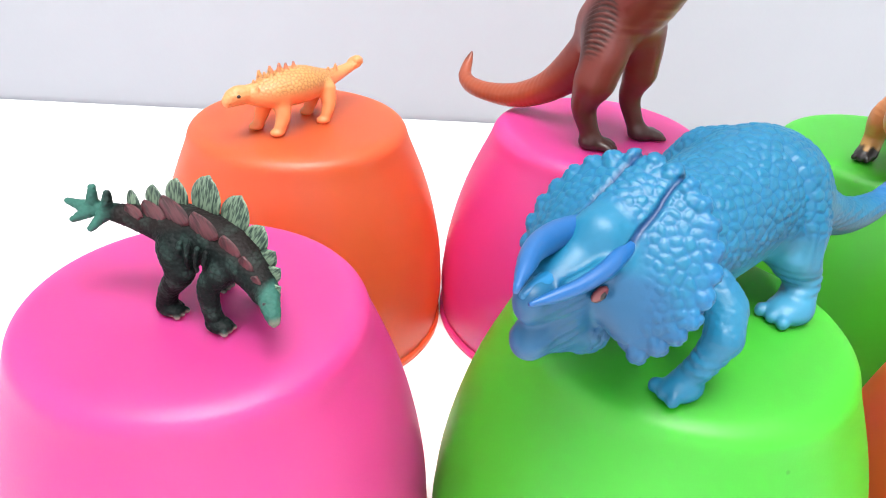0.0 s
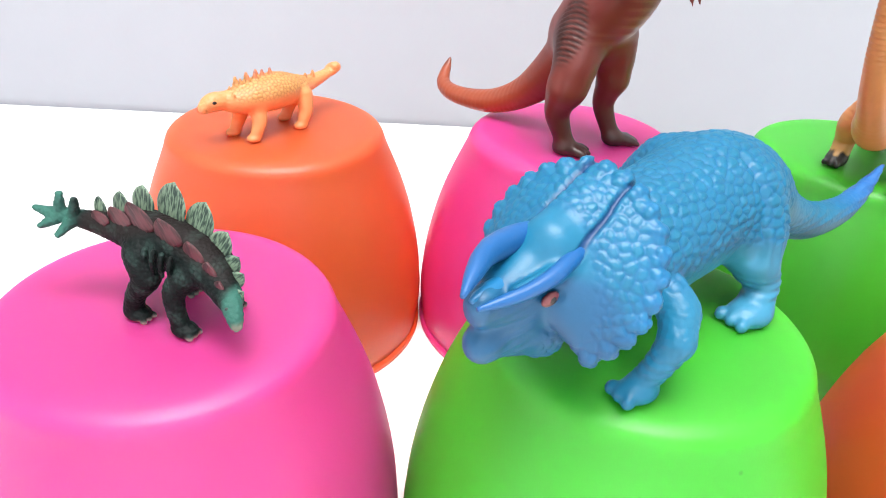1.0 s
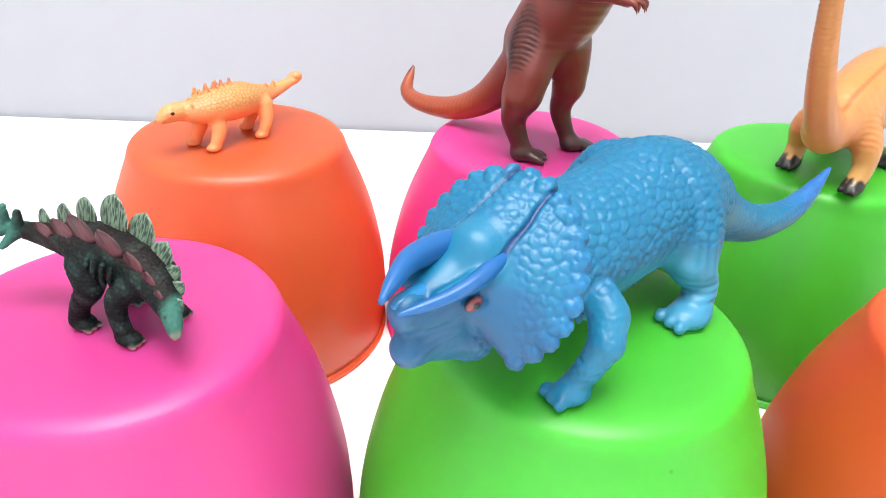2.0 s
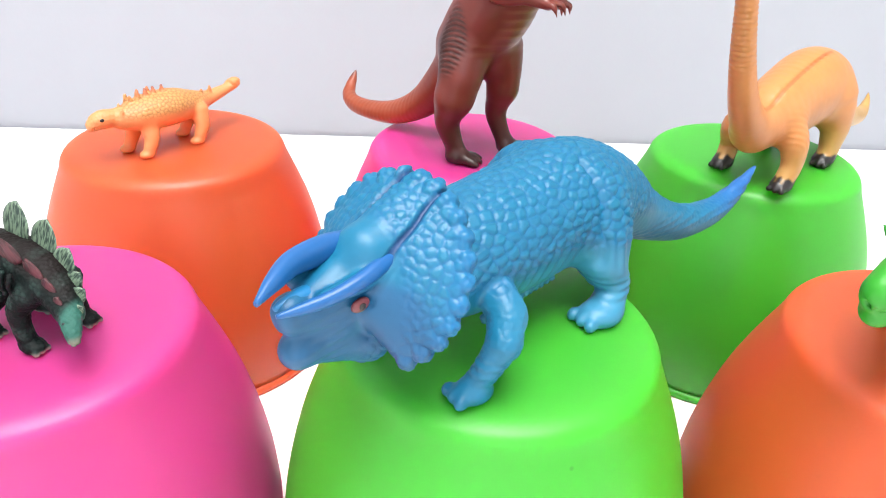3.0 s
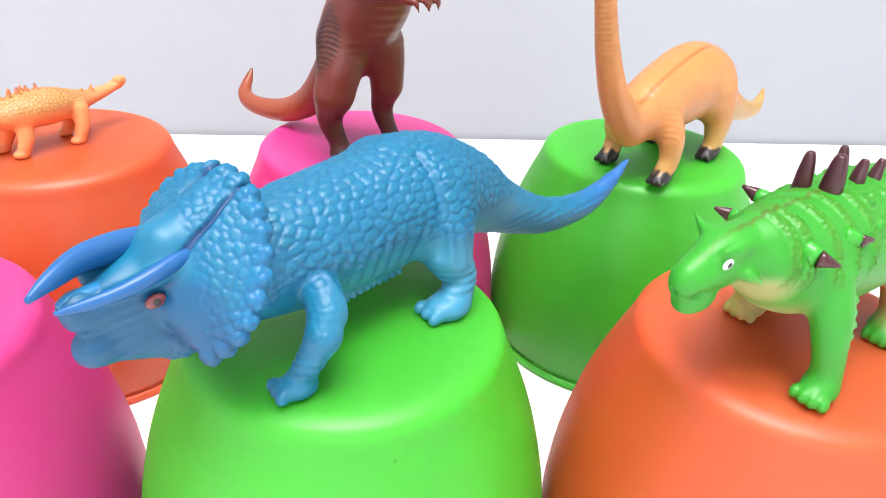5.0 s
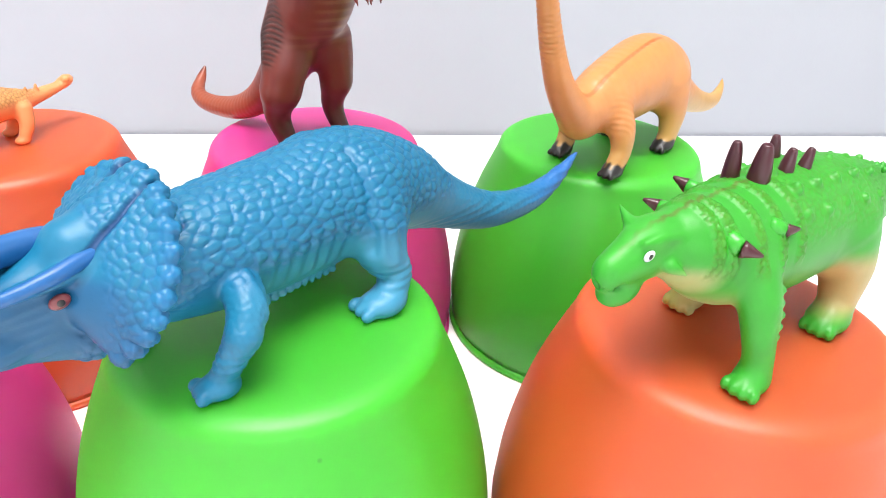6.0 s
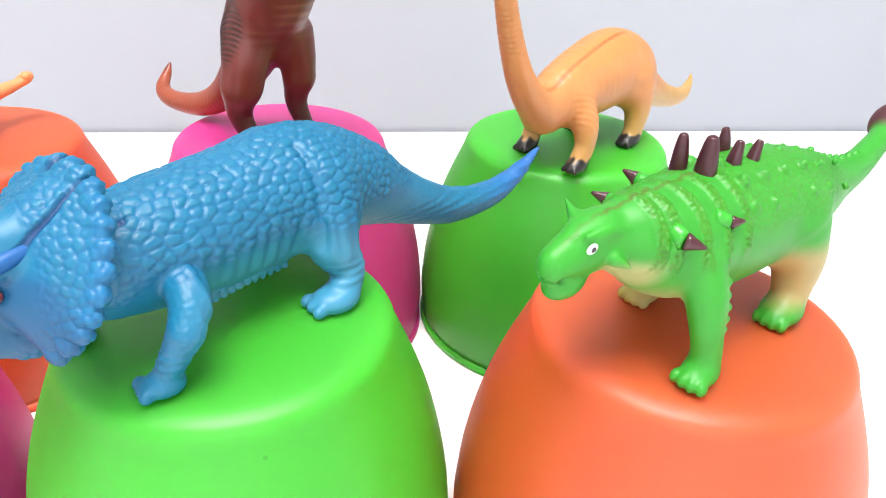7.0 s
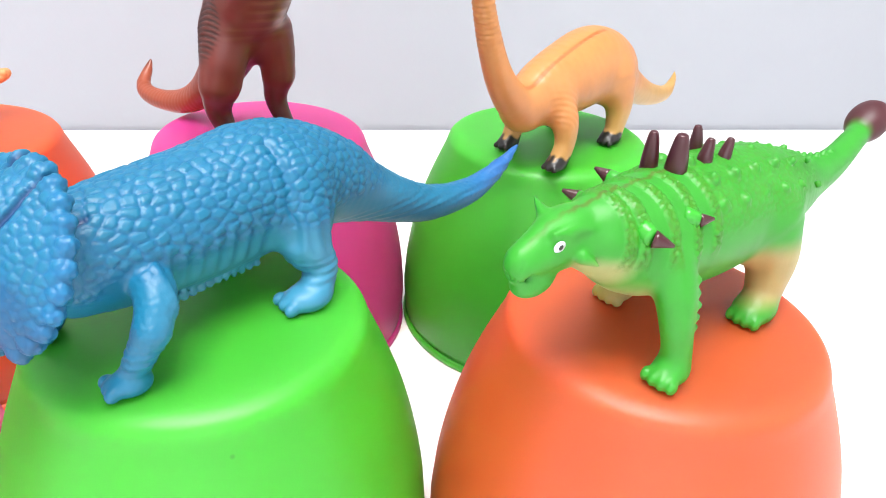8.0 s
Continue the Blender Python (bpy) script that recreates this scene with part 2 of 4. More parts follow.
def tapered(points, per=6, sides=12, flat=1.0):
    """A closed tube along (x, y, z, radius) points in millimetres: horns, spikes, claws."""
    p = spline(points, per)
    bm = bmesh.new()
    rings = []
    up = Vector((0.13, 0.27, 0.95))
    for i, q in enumerate(p):
        d = Vector(p[min(i + 1, len(p) - 1)][:3] - p[max(i - 1, 0)][:3]).normalized()
        a = d.cross(up).normalized()
        b = a.cross(d)
        r = max(q[3], 0.05)
        rings.append([bm.verts.new((Vector(q[:3]) + a * (r * flat * math.cos(t)) + b * (r * math.sin(t))) * 0.001) for t in (2 * math.pi * k / sides for k in range(sides))])
    for a, b in zip(rings, rings[1:]):
        for k in range(sides):
            bm.faces.new((a[k], a[(k + 1) % sides], b[(k + 1) % sides], b[k]))
    bm.faces.new(rings[0][::-1])
    bm.faces.new(rings[-1])
    bmesh.ops.recalc_face_normals(bm, faces=bm.faces)
    return bm


def pebble(c, r, turn=(0, 0, 0), seg=16):
    """A small ellipsoid in millimetres: an eye, a stud."""
    bm = bmesh.new()
    m = pose(*[v * 0.001 for v in c], *turn) @ Matrix.Diagonal((r[0] * 0.001, r[1] * 0.001, r[2] * 0.001, 1))
    bmesh.ops.create_uvsphere(bm, u_segments=seg, v_segments=max(6, seg // 2), radius=1.0, matrix=m)
    return bm


# ---- the setting ----
def slab(name, corners, low, high, material, label, bevel=0.0):
    bm = bmesh.new()
    bmesh.ops.create_cube(bm, size=1.0)
    (x0, y0), (x1, y1) = corners
    for v in bm.verts:
        v.co = ((x0 + x1) / 2 + v.co.x * (x1 - x0), (y0 + y1) / 2 + v.co.y * (y1 - y0), (low + high) / 2 + v.co.z * (high - low))
    if bevel:
        bmesh.ops.bevel(bm, geom=bm.edges[:], offset=bevel, segments=3, affect="EDGES")
    me = bpy.data.meshes.new(name)
    bm.to_mesh(me)
    bm.free()
    ob = link_mesh(name, me, material)
    return tagged(ob, label, kind="structure")


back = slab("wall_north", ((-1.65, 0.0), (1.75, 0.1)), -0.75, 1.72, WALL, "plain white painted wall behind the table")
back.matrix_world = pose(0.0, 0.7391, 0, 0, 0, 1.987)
for name, cs, lo, hi in (("wall_south_1", ((-1.6, -1.8), (-1.003, -1.7)), -0.75, 1.72), ("wall_south_2", ((1.003, -1.8), (1.7, -1.7)), -0.75, 1.72),
                         ("wall_south_3", ((-1.0, -1.8), (1.0, -1.7)), -0.75, 0.10), ("wall_south_4", ((-1.0, -1.8), (1.0, -1.7)), 1.50, 1.72)):
    slab(name, cs, lo, hi, ROOM, "plain white painted wall around an assumed window opening")
slab("wall_west", ((-1.6, -1.697), (-1.5, 0.68)), -0.75, 1.72, ROOM, "plain white painted wall")
slab("wall_east", ((1.6, -1.697), (1.7, 0.80)), -0.75, 1.72, ROOM, "plain white painted wall")
slab("floor", ((-1.6, -1.8), (1.7, 0.95)), -0.80, -0.753, FLOOR, "plain grey room floor")
slab("ceiling", ((-1.6, -1.8), (1.7, 0.95)), 1.723, 1.80, CEIL, "plain white ceiling")


def table():
    t = thing("table", pose(0.1, 0, 0), "smooth white table against the wall", "table")
    bm = bmesh.new()
    bmesh.ops.create_cube(bm, size=1.0)
    # the far edge meets the slightly turned wall
    for v in bm.verts:
        x = v.co.x * 2.6
        far = 0.7366 + 0.0347 * (x + 0.1)
        v.co = (x, far if v.co.y > 0 else -0.85, -0.03 if v.co.z < 0 else 0.0)
    bmesh.ops.bevel(bm, geom=bm.edges[:], offset=0.002, segments=2, affect="EDGES")
    part("tabletop", bm, TABLE, t).data.shade_flat()
    for x in (-1.2, 1.2):
        for y in (-0.78, 0.62):
            part("leg", lathe([(0, -0.753), (0.025, -0.753), (0.03, -0.03), (0, -0.03)], 20), TABLE, t).location = (x, y, 0)


table()


# ---- upturned egg-shaped tubs ----
def tub(x, y, material, label, turn=0):
    t = thing("plastic_tub", pose(x, y, 0, 0, 0, turn), label, "tub", "upturned plastic tubs")
    outer = [(82.6, 5), (83.8, 16), (84.3, 26), (83.6, 36), (82.8, 46), (81.0, 58), (78.3, 71), (74.9, 84), (70.8, 96), (66.4, 107), (63.0, 115), (61.4, 119)]
    edge = [(60.4, 122.2), (59.4, 124.6), (57.6, 126.6), (55.2, 127.9), (52.0, 128.8)]
    p = spline(outer + edge + [(46.0, 129.4), (36, 129.8), (20, 130)], 3).tolist() + [(0, 130)]
    inner = [(r - 2.2 if r > 2.2 else 0, z - 2.0) for r, z in p[::-1] if z > 9]
    bm = lathe([(r * 0.001, z * 0.001) for r, z in p + inner + [(80.3, 5.0), (82.6, 5.0)]], 128)
    part("shell", bm, material, t)
    lip = [(80.2, 0), (83.6, 0), (84.4, 0.8), (84.4, 3.6), (83.6, 4.6), (82.4, 5.0), (80.2, 4.4), (80.2, 0)]
    part("lip", lathe([(r * 0.001, z * 0.001) for r, z in lip], 128), material, t)
    return t


tub(-0.0730, 0.2088, PINK, "glossy hot-pink plastic tub upturned on the table", 10)
tub(-0.0722, 0.3842, ORANGE, "glossy orange plastic tub upturned near the wall", 50)
tub(0.0976, 0.2169, GREEN, "glossy lime-green plastic tub upturned on the table", 140)
tub(0.2687, 0.2099, ORANGE, "glossy orange plastic tub upturned on the table", 200)
tub(0.2662, 0.3969, GREEN, "glossy lime-green plastic tub upturned near the wall", 280)
tub(0.0967, 0.3967, PINK, "glossy hot-pink plastic tub upturned near the wall", 330)


# ---- blue three-horned toy ----
def eye(parent, at, r, ball, turn, pupil=0.45, look_out=(0, 1, 0)):
    e = part("eye", pebble(at, (r, r * 0.45, r * 0.8), turn), ball, parent)
    o = np.array(at) + np.array(look_out) * r * 0.30
    part("pupil", pebble(o, (r * pupil, r * 0.3, r * pupil), turn, 12), BLACK, e)
    return e


def triceratops():
    t = thing("toy_triceratops", pose(0.0914, 0.2045, TOP, 0, 0, 228.8), "blue plastic three-horned dinosaur toy standing on a green tub", "toy dinosaur", "toy dinosaurs", (1.05, 1.05, 1.04))
    c = Clay((-180, -50, -5), (92, 40, 80), 0.72)
    # trunk and tail
    c.stroke([(30, -8, 36, 15), (10, -7, 35, 19), (-18, -5.5, 35, 20.6), (-46, -4, 35.6, 21.8), (-68, -1.5, 30.5, 18), (-87, 3, 20.5, 12.8), (-104, 9, 11.5, 9.6), (-120, 15, 6.2, 7.6), (-141, 21, 6.2, 5.6), (-158, 24, 11.8, 3.7), (-172, 26, 20, 0.9)], 5)
    # low belly and chest
    c.stroke([(24, -8, 30, 13), (4, -7, 29, 15.5), (-22, -6, 28, 17), (-44, -5, 29, 17)], 4)
    # legs
    for s, y in ((1, 23), (-1, -36)):
        m = -7
        f = m + s * 25
        h = 3 if s > 0 else 0
        c.stroke([(13, m + s * 19, 29, 6.2), (15, m + s * 24, 26, 6.0), (20, m + s * 27.5, 20, 5.0)], 1.6)
        c.stroke([(20, m + s * 27.5, 20, 5.0), (24, m + s * 25.0, 11, 4.1), (25, f - s * 2.5, 5, 4.2)], 1.6)
        c.lump((27, f - s * 2.5, 3.0), (6.8, 5.0, 4.0), 2.0, (0, 0, -30 * s))
        c.stroke([(-47, m + s * 12, 36, 16), (-44, m + s * 20, 27, 12), (-44 + h * 0.3, m + s * 25, 19, 7.8)], 4)
        c.stroke([(-44 + h * 0.3, m + s * 25, 19, 7.8), (-48.5 + h, m + s * 28.5, 12, 6.2), (-45 + h, y, 5, 5.8)], 2.2)
        c.lump((-40 + h, y, 3.0), (8.4, 7.0, 4.8), 3, (0, 0, -25 * s))
        for a in (-1, 0, 1):
            c.lump((31.8 + 1.4 * a, f - s * 5.5 + a * s * 3.4, 2.1), (2.8, 2.1, 2.4), 1.2)
            c.lump((-33.0 + h + 1.2 * a, y - s * 3 + a * s * 4.2, 2.2), (3.0, 2.2, 2.5), 1.2)
    # skull
    c.stroke([(36, -9, 41, 16), (48, -9.5, 41, 13), (60, -10, 39.5, 9.4), (70, -10, 38.5, 6.8), (77, -10, 38.5, 5.0)], 4, flat=(1, 0.9, 1.08))
    c.lump((76, -10, 28.5), (7.0, 5.0, 5.6), 2.5, (0, 12, 0))
    c.stroke([(77, -10, 26.8, 3.8), (64, -9, 25.4, 5.6), (52, -7, 24, 7)], 3)
    c.lump((79, -10, 42.0), (5.4, 4.0, 3.6), 2, (0, 8, 0))
    c.lump((81, -10, 39.5), (2.8, 3.4, 4.2), 2)
    c.lump((60, -10, 32), (15, 7.4, 8), 3, (0, 6, 0))
    # frill: a scalloped funnel that flares back from the brow and cheeks
    for i in range(25):
        a = radians(-138 + 276 * i / 24)
        u, w = math.sin(a), math.cos(a)
        rim = (42.5 - 13.5 * w, -7.0 + 23.5 * u, 42 + 22.0 * w)
        c.stroke([(51 - 7 * w, -8.5 + 7 * u, 42 + 7 * w, 4.6), (47.5 - 9 * w, -8 + 15 * u, 42 + 14 * w, 4.2), (*rim, 2.8)], 2.5, per=3)
    for i in range(23):
        a = radians(-140 + 280 * i / 22)
        c.lump((42 - 14 * math.cos(a), -7.0 + 25.3 * math.sin(a), 42 + 23.8 * math.cos(a)), (3.2, 2.5, 2.5), 1.2)
    c.stroke([(50, -8, 50, 8), (36, -7, 56, 7)], 5)
    # saw edge under the belly
    for i in range(13):
        c.lump((8 - 3.3 * i, 4.5, 14.6 - 0.12 * i), (1.5, 1.5, 2.2), 0.8)
    # mouth
    for s in (1, -1):
        c.stroke([(84, -10 + s * 3.5, 34.5, 0.8), (77, -10 + s * 6.0, 34.0, 0.8), (68, -10 + s * 8.2, 35.5, 0.8), (61, -10 + s * 9.6, 37, 0.6)], 0.5, cut=True)
        c.stroke([(80, -10 + s * 5.0, 38.0, 0.5), (72, -10 + s * 7.4, 37.4, 0.5), (66, -10 + s * 9, 38.2, 0.4)], 0.4, cut=True)
        # heavy brow
        c.stroke([(52, -10 + s * 8.5, 47.5, 3.0), (62, -10 + s * 8.8, 46.0, 2.6), (72, -10 + s * 6, 44.5, 2.0)], 2)
        c.lump((61.5, -10 + s * 10.2, 40.2), (4.0, 1.8, 2.6), 1.0, (0, 14, -10 * s), cut=True)
    c.floor_cut(0, -80)
    v, q = c.skin()
    v = relax(v, q, 2)
    n = normals_of(v, q)
    skull = v[:, 0].copy()
    x, y, z = v.T
    rho = np.hypot(y + 8, z - 42)
    lim = 52 - 6 * (z - 42) / np.maximum(rho, 1)
    onfrill = ramp(x, 20, 25) * (1 - ramp(x - lim, -2, 2.5)) * ramp(rho, 11, 14)
    onfrill *= ramp(z, 8, 14)
    onback = (1 - ramp(x, 22, 28)) * ramp(z + 0.10 * np.abs(x + 20), 28, 37) * ramp(x, -96, -84) * (1 - (1 - ramp(z, 30, 38)) * ramp(x, 2, 8))
    ontail = (1 - ramp(x, -92, -78)) * ramp(n[:, 2], -0.1, 0.4)
    onfrill *= 1 - (1 - ramp(z, 25, 31)) * (1 - ramp(x, 33, 38))
    onfrill *= ramp(z - 0.9 * (30 - x), 6, 14) * ramp(x, 23, 27)
    # two straight mould seams over the frill to the brow horns
    seam = np.zeros(len(v))
    for y0, slope in ((1.6, 0.04), (-11.6, 0.14)):
        off = np.abs(y - y0 + slope * (x - 30) - 0.25 * np.sin(x * 0.5))
        seam = np.maximum(seam, (1 - ramp(off, 0.45, 1.05)) * ramp(x, 20, 22) * (1 - ramp(x, 56, 60)) * ramp(n[:, 2], -0.5, -0.2) * ramp(z, 42, 46))
    crown = onfrill * (1 - seam)
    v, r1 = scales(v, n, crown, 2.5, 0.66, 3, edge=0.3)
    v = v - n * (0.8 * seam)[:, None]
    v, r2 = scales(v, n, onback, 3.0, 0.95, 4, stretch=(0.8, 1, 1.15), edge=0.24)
    onleg = ramp(x, 2, 8) * (1 - ramp(x, 34, 37)) * ramp(z, 7, 10) * (1 - ramp(z, 28, 33)) * ramp(np.abs(y + 8), 18, 21)
    v, r4 = scales(v, n, onleg * (1 - onfrill), 2.1, 0.3, 6, edge=0.3)
    v, r3 = scales(v, n, ontail, 2.0, 0.35, 5)
    crease = np.exp(-((x + 37 + 0.12 * (z - 40)) / 1.7) ** 2) * ramp(z, 20, 26) * (1 - ramp(z, 56, 62)) * ramp(np.abs(y + 7), 9, 14)
    v = v - n * (1.5 * crease)[:, None]
    # folds on the flanks
    fold = ramp(z, 17, 24) * (1 - ramp(z, 32, 42)) * ramp(x, -60, -50) * (1 - ramp(x, 10, 18))
    v = v + n * (0.35 * fold * np.sin(x * 1.15 + 0.3 * np.sin(z * 0.4)))[:, None]
    wr = (1 - ramp(z, 14, 20)) * ramp(z, 6, 9)
    muz = ramp(x, 62, 66) * (1 - ramp(z, 38, 42)) * ramp(np.abs(y + 10), 3, 5)
    v = v + n * (0.14 * muz * np.sin(z * 2.0 + 0.25 * x))[:, None]
    v = v + n * (0.22 * wr * np.sin(z * 2.1 + 0.15 * x))[:, None]
    base = np.tile(np.array([0.006, 0.182, 0.335]), (len(v), 1))
    base = mixed(base, (0.008, 0.185, 0.42), np.clip(onfrill * ramp(np.hypot(y + 9, z - 44), 22, 31), 0, 1) * 0.9)
    base = mixed(base, (0.07, 0.33, 0.52), 0.65 * (1 - ramp(z, 20, 36)) * (1 - ramp(x, 12, 24)) * ramp(x, -110, -60))
    base = mixed(base, (0.02, 0.16, 0.50), ramp(-x, 120, 165))
    # shade in the grooves between frill and back scales, put into the colour
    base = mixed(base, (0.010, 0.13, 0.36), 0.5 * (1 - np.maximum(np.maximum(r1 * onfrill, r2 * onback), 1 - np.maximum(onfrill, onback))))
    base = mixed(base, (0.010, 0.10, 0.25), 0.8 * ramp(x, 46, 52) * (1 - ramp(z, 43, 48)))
    base = mixed(base, (0.004, 0.045, 0.17), 0.9 * seam)
    # draw the head in a little and lift the snout
    v[:, 0] -= np.maximum(0, v[:, 0] - 30) * 0.13
    v[:, 2] += 2.0 * ramp(skull, 44, 62) * ramp(v[:, 2], 16, 24)
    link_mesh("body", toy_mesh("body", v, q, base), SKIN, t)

    def headed(p):
        return (p[0] - max(0, p[0] - 30) * 0.13, p[1], p[2] + 2.0 * float(ramp(np.array(p[0]), 44, 62)), *p[3:])

    part("horn", tapered([(44, -13, 48.5, 6.0), (55, -15, 51.6, 5.0), (67, -14.0, 53.2, 4.1), (76, -10.6, 53.0, 3.0), (84, -7, 52.0, 1.0)], flat=0.75), HORN_BLUE, t, "curved dark-blue brow horn")
    part("horn", tapered([(42, -1.5, 50.0, 3.0), (50, -0.4, 50.6, 2.6), (58, 0.2, 49.6, 2.4), (66, -1.2, 48.0, 2.1), (73, -3.6, 47.0, 1.7), (79.5, -6, 46.6, 0.6)], flat=0.9), HORN_BLUE, t, "curved dark-blue brow horn")
    part("nose_horn", tapered([headed(p) for p in [(66, -10, 42, 3.2), (74, -10, 43, 2.8), (80, -10, 43.6, 2.0), (84, -10, 43.6, 0.8)]]), BLUE_SKIN, t)
    for s in (1, -1):
        eye(t, headed((61.5, -10 + s * 9.6, 39.9)), 2.8, PINK_EYE, (8 * -s, 14, -12 * s), 0.42, (0.15, s, 0.1))


triceratops()


# ---- green armoured toy ----
def green_ankylosaur():
    t = thing("toy_ankylosaurus", pose(0.2610, 0.2045, TOP, 0, 0, 216.5), "bright green armoured dinosaur toy with maroon spikes on orange tub", "toy dinosaur", "toy dinosaurs", (0.93, 0.93, 1.03))
    c = Clay((-156, -42, -1), (86, 42, 72), 0.8)
    c.stroke([(40, -3, 46, 13), (22, -1, 41, 19.5), (-6, 1, 39.5, 22), (-36, 5, 40, 20.5), (-60, 9, 40, 15), (-82, 11, 38.5, 9.5), (-106, 13, 41, 6.4), (-127, 13, 48, 5)], 6, flat=(1, 1.05, 1))
    c.lump((-138, 12.5, 52.5), (12, 9, 7), 2, (0, 25, 0))
    # head
    c.stroke([(38, -4, 46, 12), (51, -6.5, 47.5, 9.6), (62, -8.5, 46, 8.4), (71, -10, 43, 6.8)], 4, flat=(1, 0.88, 1))
    c.lump((66, -9.5, 37.0), (9, 6.4, 5.0), 1.5, (0, 14, 0))
    c.lump((58, -7.5, 53), (9, 7.2, 3.4), 3, (0, 14, 0))
    c.stroke([(66, -3.2, 53.4, 1.0), (59, -1.4, 53.8, 1.4), (50, 0.5, 52.5, 1.6)], 1.5)
    c.stroke([(78, -13, 40.6, 1.1), (71, -4.0, 40.6, 1.1), (66, -2.6, 40.8, 1.0), (60, -0.2, 42.6, 0.8)], 0.4, cut=True)
    c.lump((74.5, -7.0, 44.5), (1.0, 1.0, 1.0), 0.5, cut=True)
    # legs: left fore and hind, right fore drawn back
    c.stroke([(24, 15, 37, 8.6), (25, 20, 29, 7.2), (25.5, 23, 20, 5.9), (24.5, 24.5, 12, 5.4), (24.5, 25, 6, 5.8)], 3)
    c.lump((26.8, 25, 3.5), (7.4, 6.2, 4.2), 2.5)
    c.stroke([(8, -12, 36, 12), (0, -18, 24, 8.5), (-5, -19, 8, 6.6)], 6)
    c.lump((-3, -19, 4), (8, 7, 5), 3)
    c.stroke([(-38, 16, 36, 15), (-42, 22, 24, 10.5), (-41, 24, 12, 7.6), (-38, 25, 6, 7)], 6)
    c.lump((-34, 25, 4), (9.5, 8, 5), 3)
    c.stroke([(-38, -10, 36, 14), (-34, -19, 22, 9.5), (-34, -21, 8, 7)], 6)
    c.lump((-29, -21, 4), (9, 7.6, 5), 3)
    for x, y in ((33.6, 25), (4.0, -19), (-25.6, 25), (-21, -21)):
        for a in (-1.5, -0.5, 0.5, 1.5):
            c.lump((x - 0.4 * a * a, y + a * 3.5, 2.6), (2.8, 1.8, 2.6), 1.5)
    # bumps up the fore leg
    for i, z in enumerate((35, 31, 27, 23, 19)):
        c.lump((20.5 + 0.4 * (i % 2), 26.2 + 0.28 * min(0, 25 - z), z), (2.0, 2.0, 1.5), 0.7)
    # studs along the back and flanks
    studs = [(36.9, 4, 55, 3.4)]
    for i, x in enumerate((2, -10, -22, -34, -46, -57)):
        for y, z in ((17 + (i % 2), 53 - i * 0.3), (11, 59.5 - 0.3 * i), (1, 62.0 - 0.5 * i), (-10, 59 - 0.4 * i)):
            studs.append((x + (y % 5) - 2, y * 1.02 + 0.14 * -min(0, x), z - 0.1 - max(0, i - 3) * 1.3, 2.3 - 0.2 * i))
    for x, y, z, r in studs:
        c.lump((x, y, z), (r, r, r), 0.8)
    # cheek and crest horns
    c.stroke([(56, 1.5, 45, 2.4), (53, 5.5, 43, 0.8)], 1.5)
    c.stroke([(58, -14, 53, 2.6), (56.5, -18, 54.5, 1.5), (56, -21, 56.5, 0.6)], 1.5)
    # ragged tail edge
    for i in range(7):
        c.lump((-66 - 6 * i, 9.5 + 0.5 * i, 52.5 - 1.4 * i + 0.16 * max(0, i - 2) ** 2), (1.6, 1.4, 1.8), 0.8)
    c.floor_cut(0)
    v, q = c.skin()
    v = relax(v, q, 2)
    n = normals_of(v, q)
    x, y, z = v.T
    collar = np.zeros(len(v))
    for x0 in (43, 38, 28, 18, 8):
        collar = np.maximum(collar, 1 - ramp(np.abs(x - x0 + 0.15 * (z - 50)), 1.6, 2.3))
    collar *= ramp(z, 38, 44)
    armour = ramp(z, 42, 48) * ramp(x, -76, -66) * (1 - ramp(x, 4, 10)) * (1 - collar)
    v, rc = scales(v, n, collar, 1.7, 0.9, 13, edge=0.3)
    v, ra = scales(v, n, armour, 2.0, 0.35, 14, edge=0.3)
    base = np.tile(np.array([0.034, 0.36, 0.022]), (len(v), 1))
    pale = (1 - ramp(z, 24, 38)) * (1 - ramp(np.abs(x - 10), 26, 42)) * (1 - ramp(np.abs(y), 14, 22))
    pale = np.maximum(pale, (1 - ramp(z, 40, 46)) * ramp(x, 38, 46) * (1 - ramp(x, 56, 62)))
    pale *= 1 - ramp(y, 12, 18)
    base = mixed(base, (0.52, 0.50, 0.22), 0.8 * np.clip(pale, 0, 1))
    hind = (1 - ramp(z, 26, 36)) * ramp(-x, 18, 26) * (1 - ramp(-x, 58, 66)) * ramp(z, 5, 12)
    base = mixed(base, (0.62, 0.42, 0.20), 0.75 * hind)
    farleg = (1 - ramp(y, -16, -10)) * (1 - ramp(z, 20, 30)) * (1 - ramp(x, 20, 26))
    base = mixed(base, (0.55, 0.38, 0.10), 0.7 * farleg)
    # olive collar bands, plus painted shade in the creases between scales
    base = mixed(base, (0.07, 0.24, 0.006), np.clip(collar * (0.25 + 0.75 * (1 - rc)) + 0.6 * armour * (1 - ra), 0, 1))
    line = (1 - ramp(np.abs(y + 6.0 - 0.12 * (56 - x) + 0.4 * np.sin(x * 1.1)), 0.5, 1.1)) * ramp(z, 48, 51) * ramp(x, 8, 12)
    base = mixed(base, (0.10, 0.13, 0.008), 0.75 * line)
    base = mixed(base, (0.085, 0.016, 0.022), ramp(-x, 126, 131))
    base = mixed(base, (0.035, 0.40, 0.02), 0.6 * ramp(x, 54, 62) * ramp(z, 42, 50))
    link_mesh("body", toy_mesh("body", v, q, base), SKIN, t)
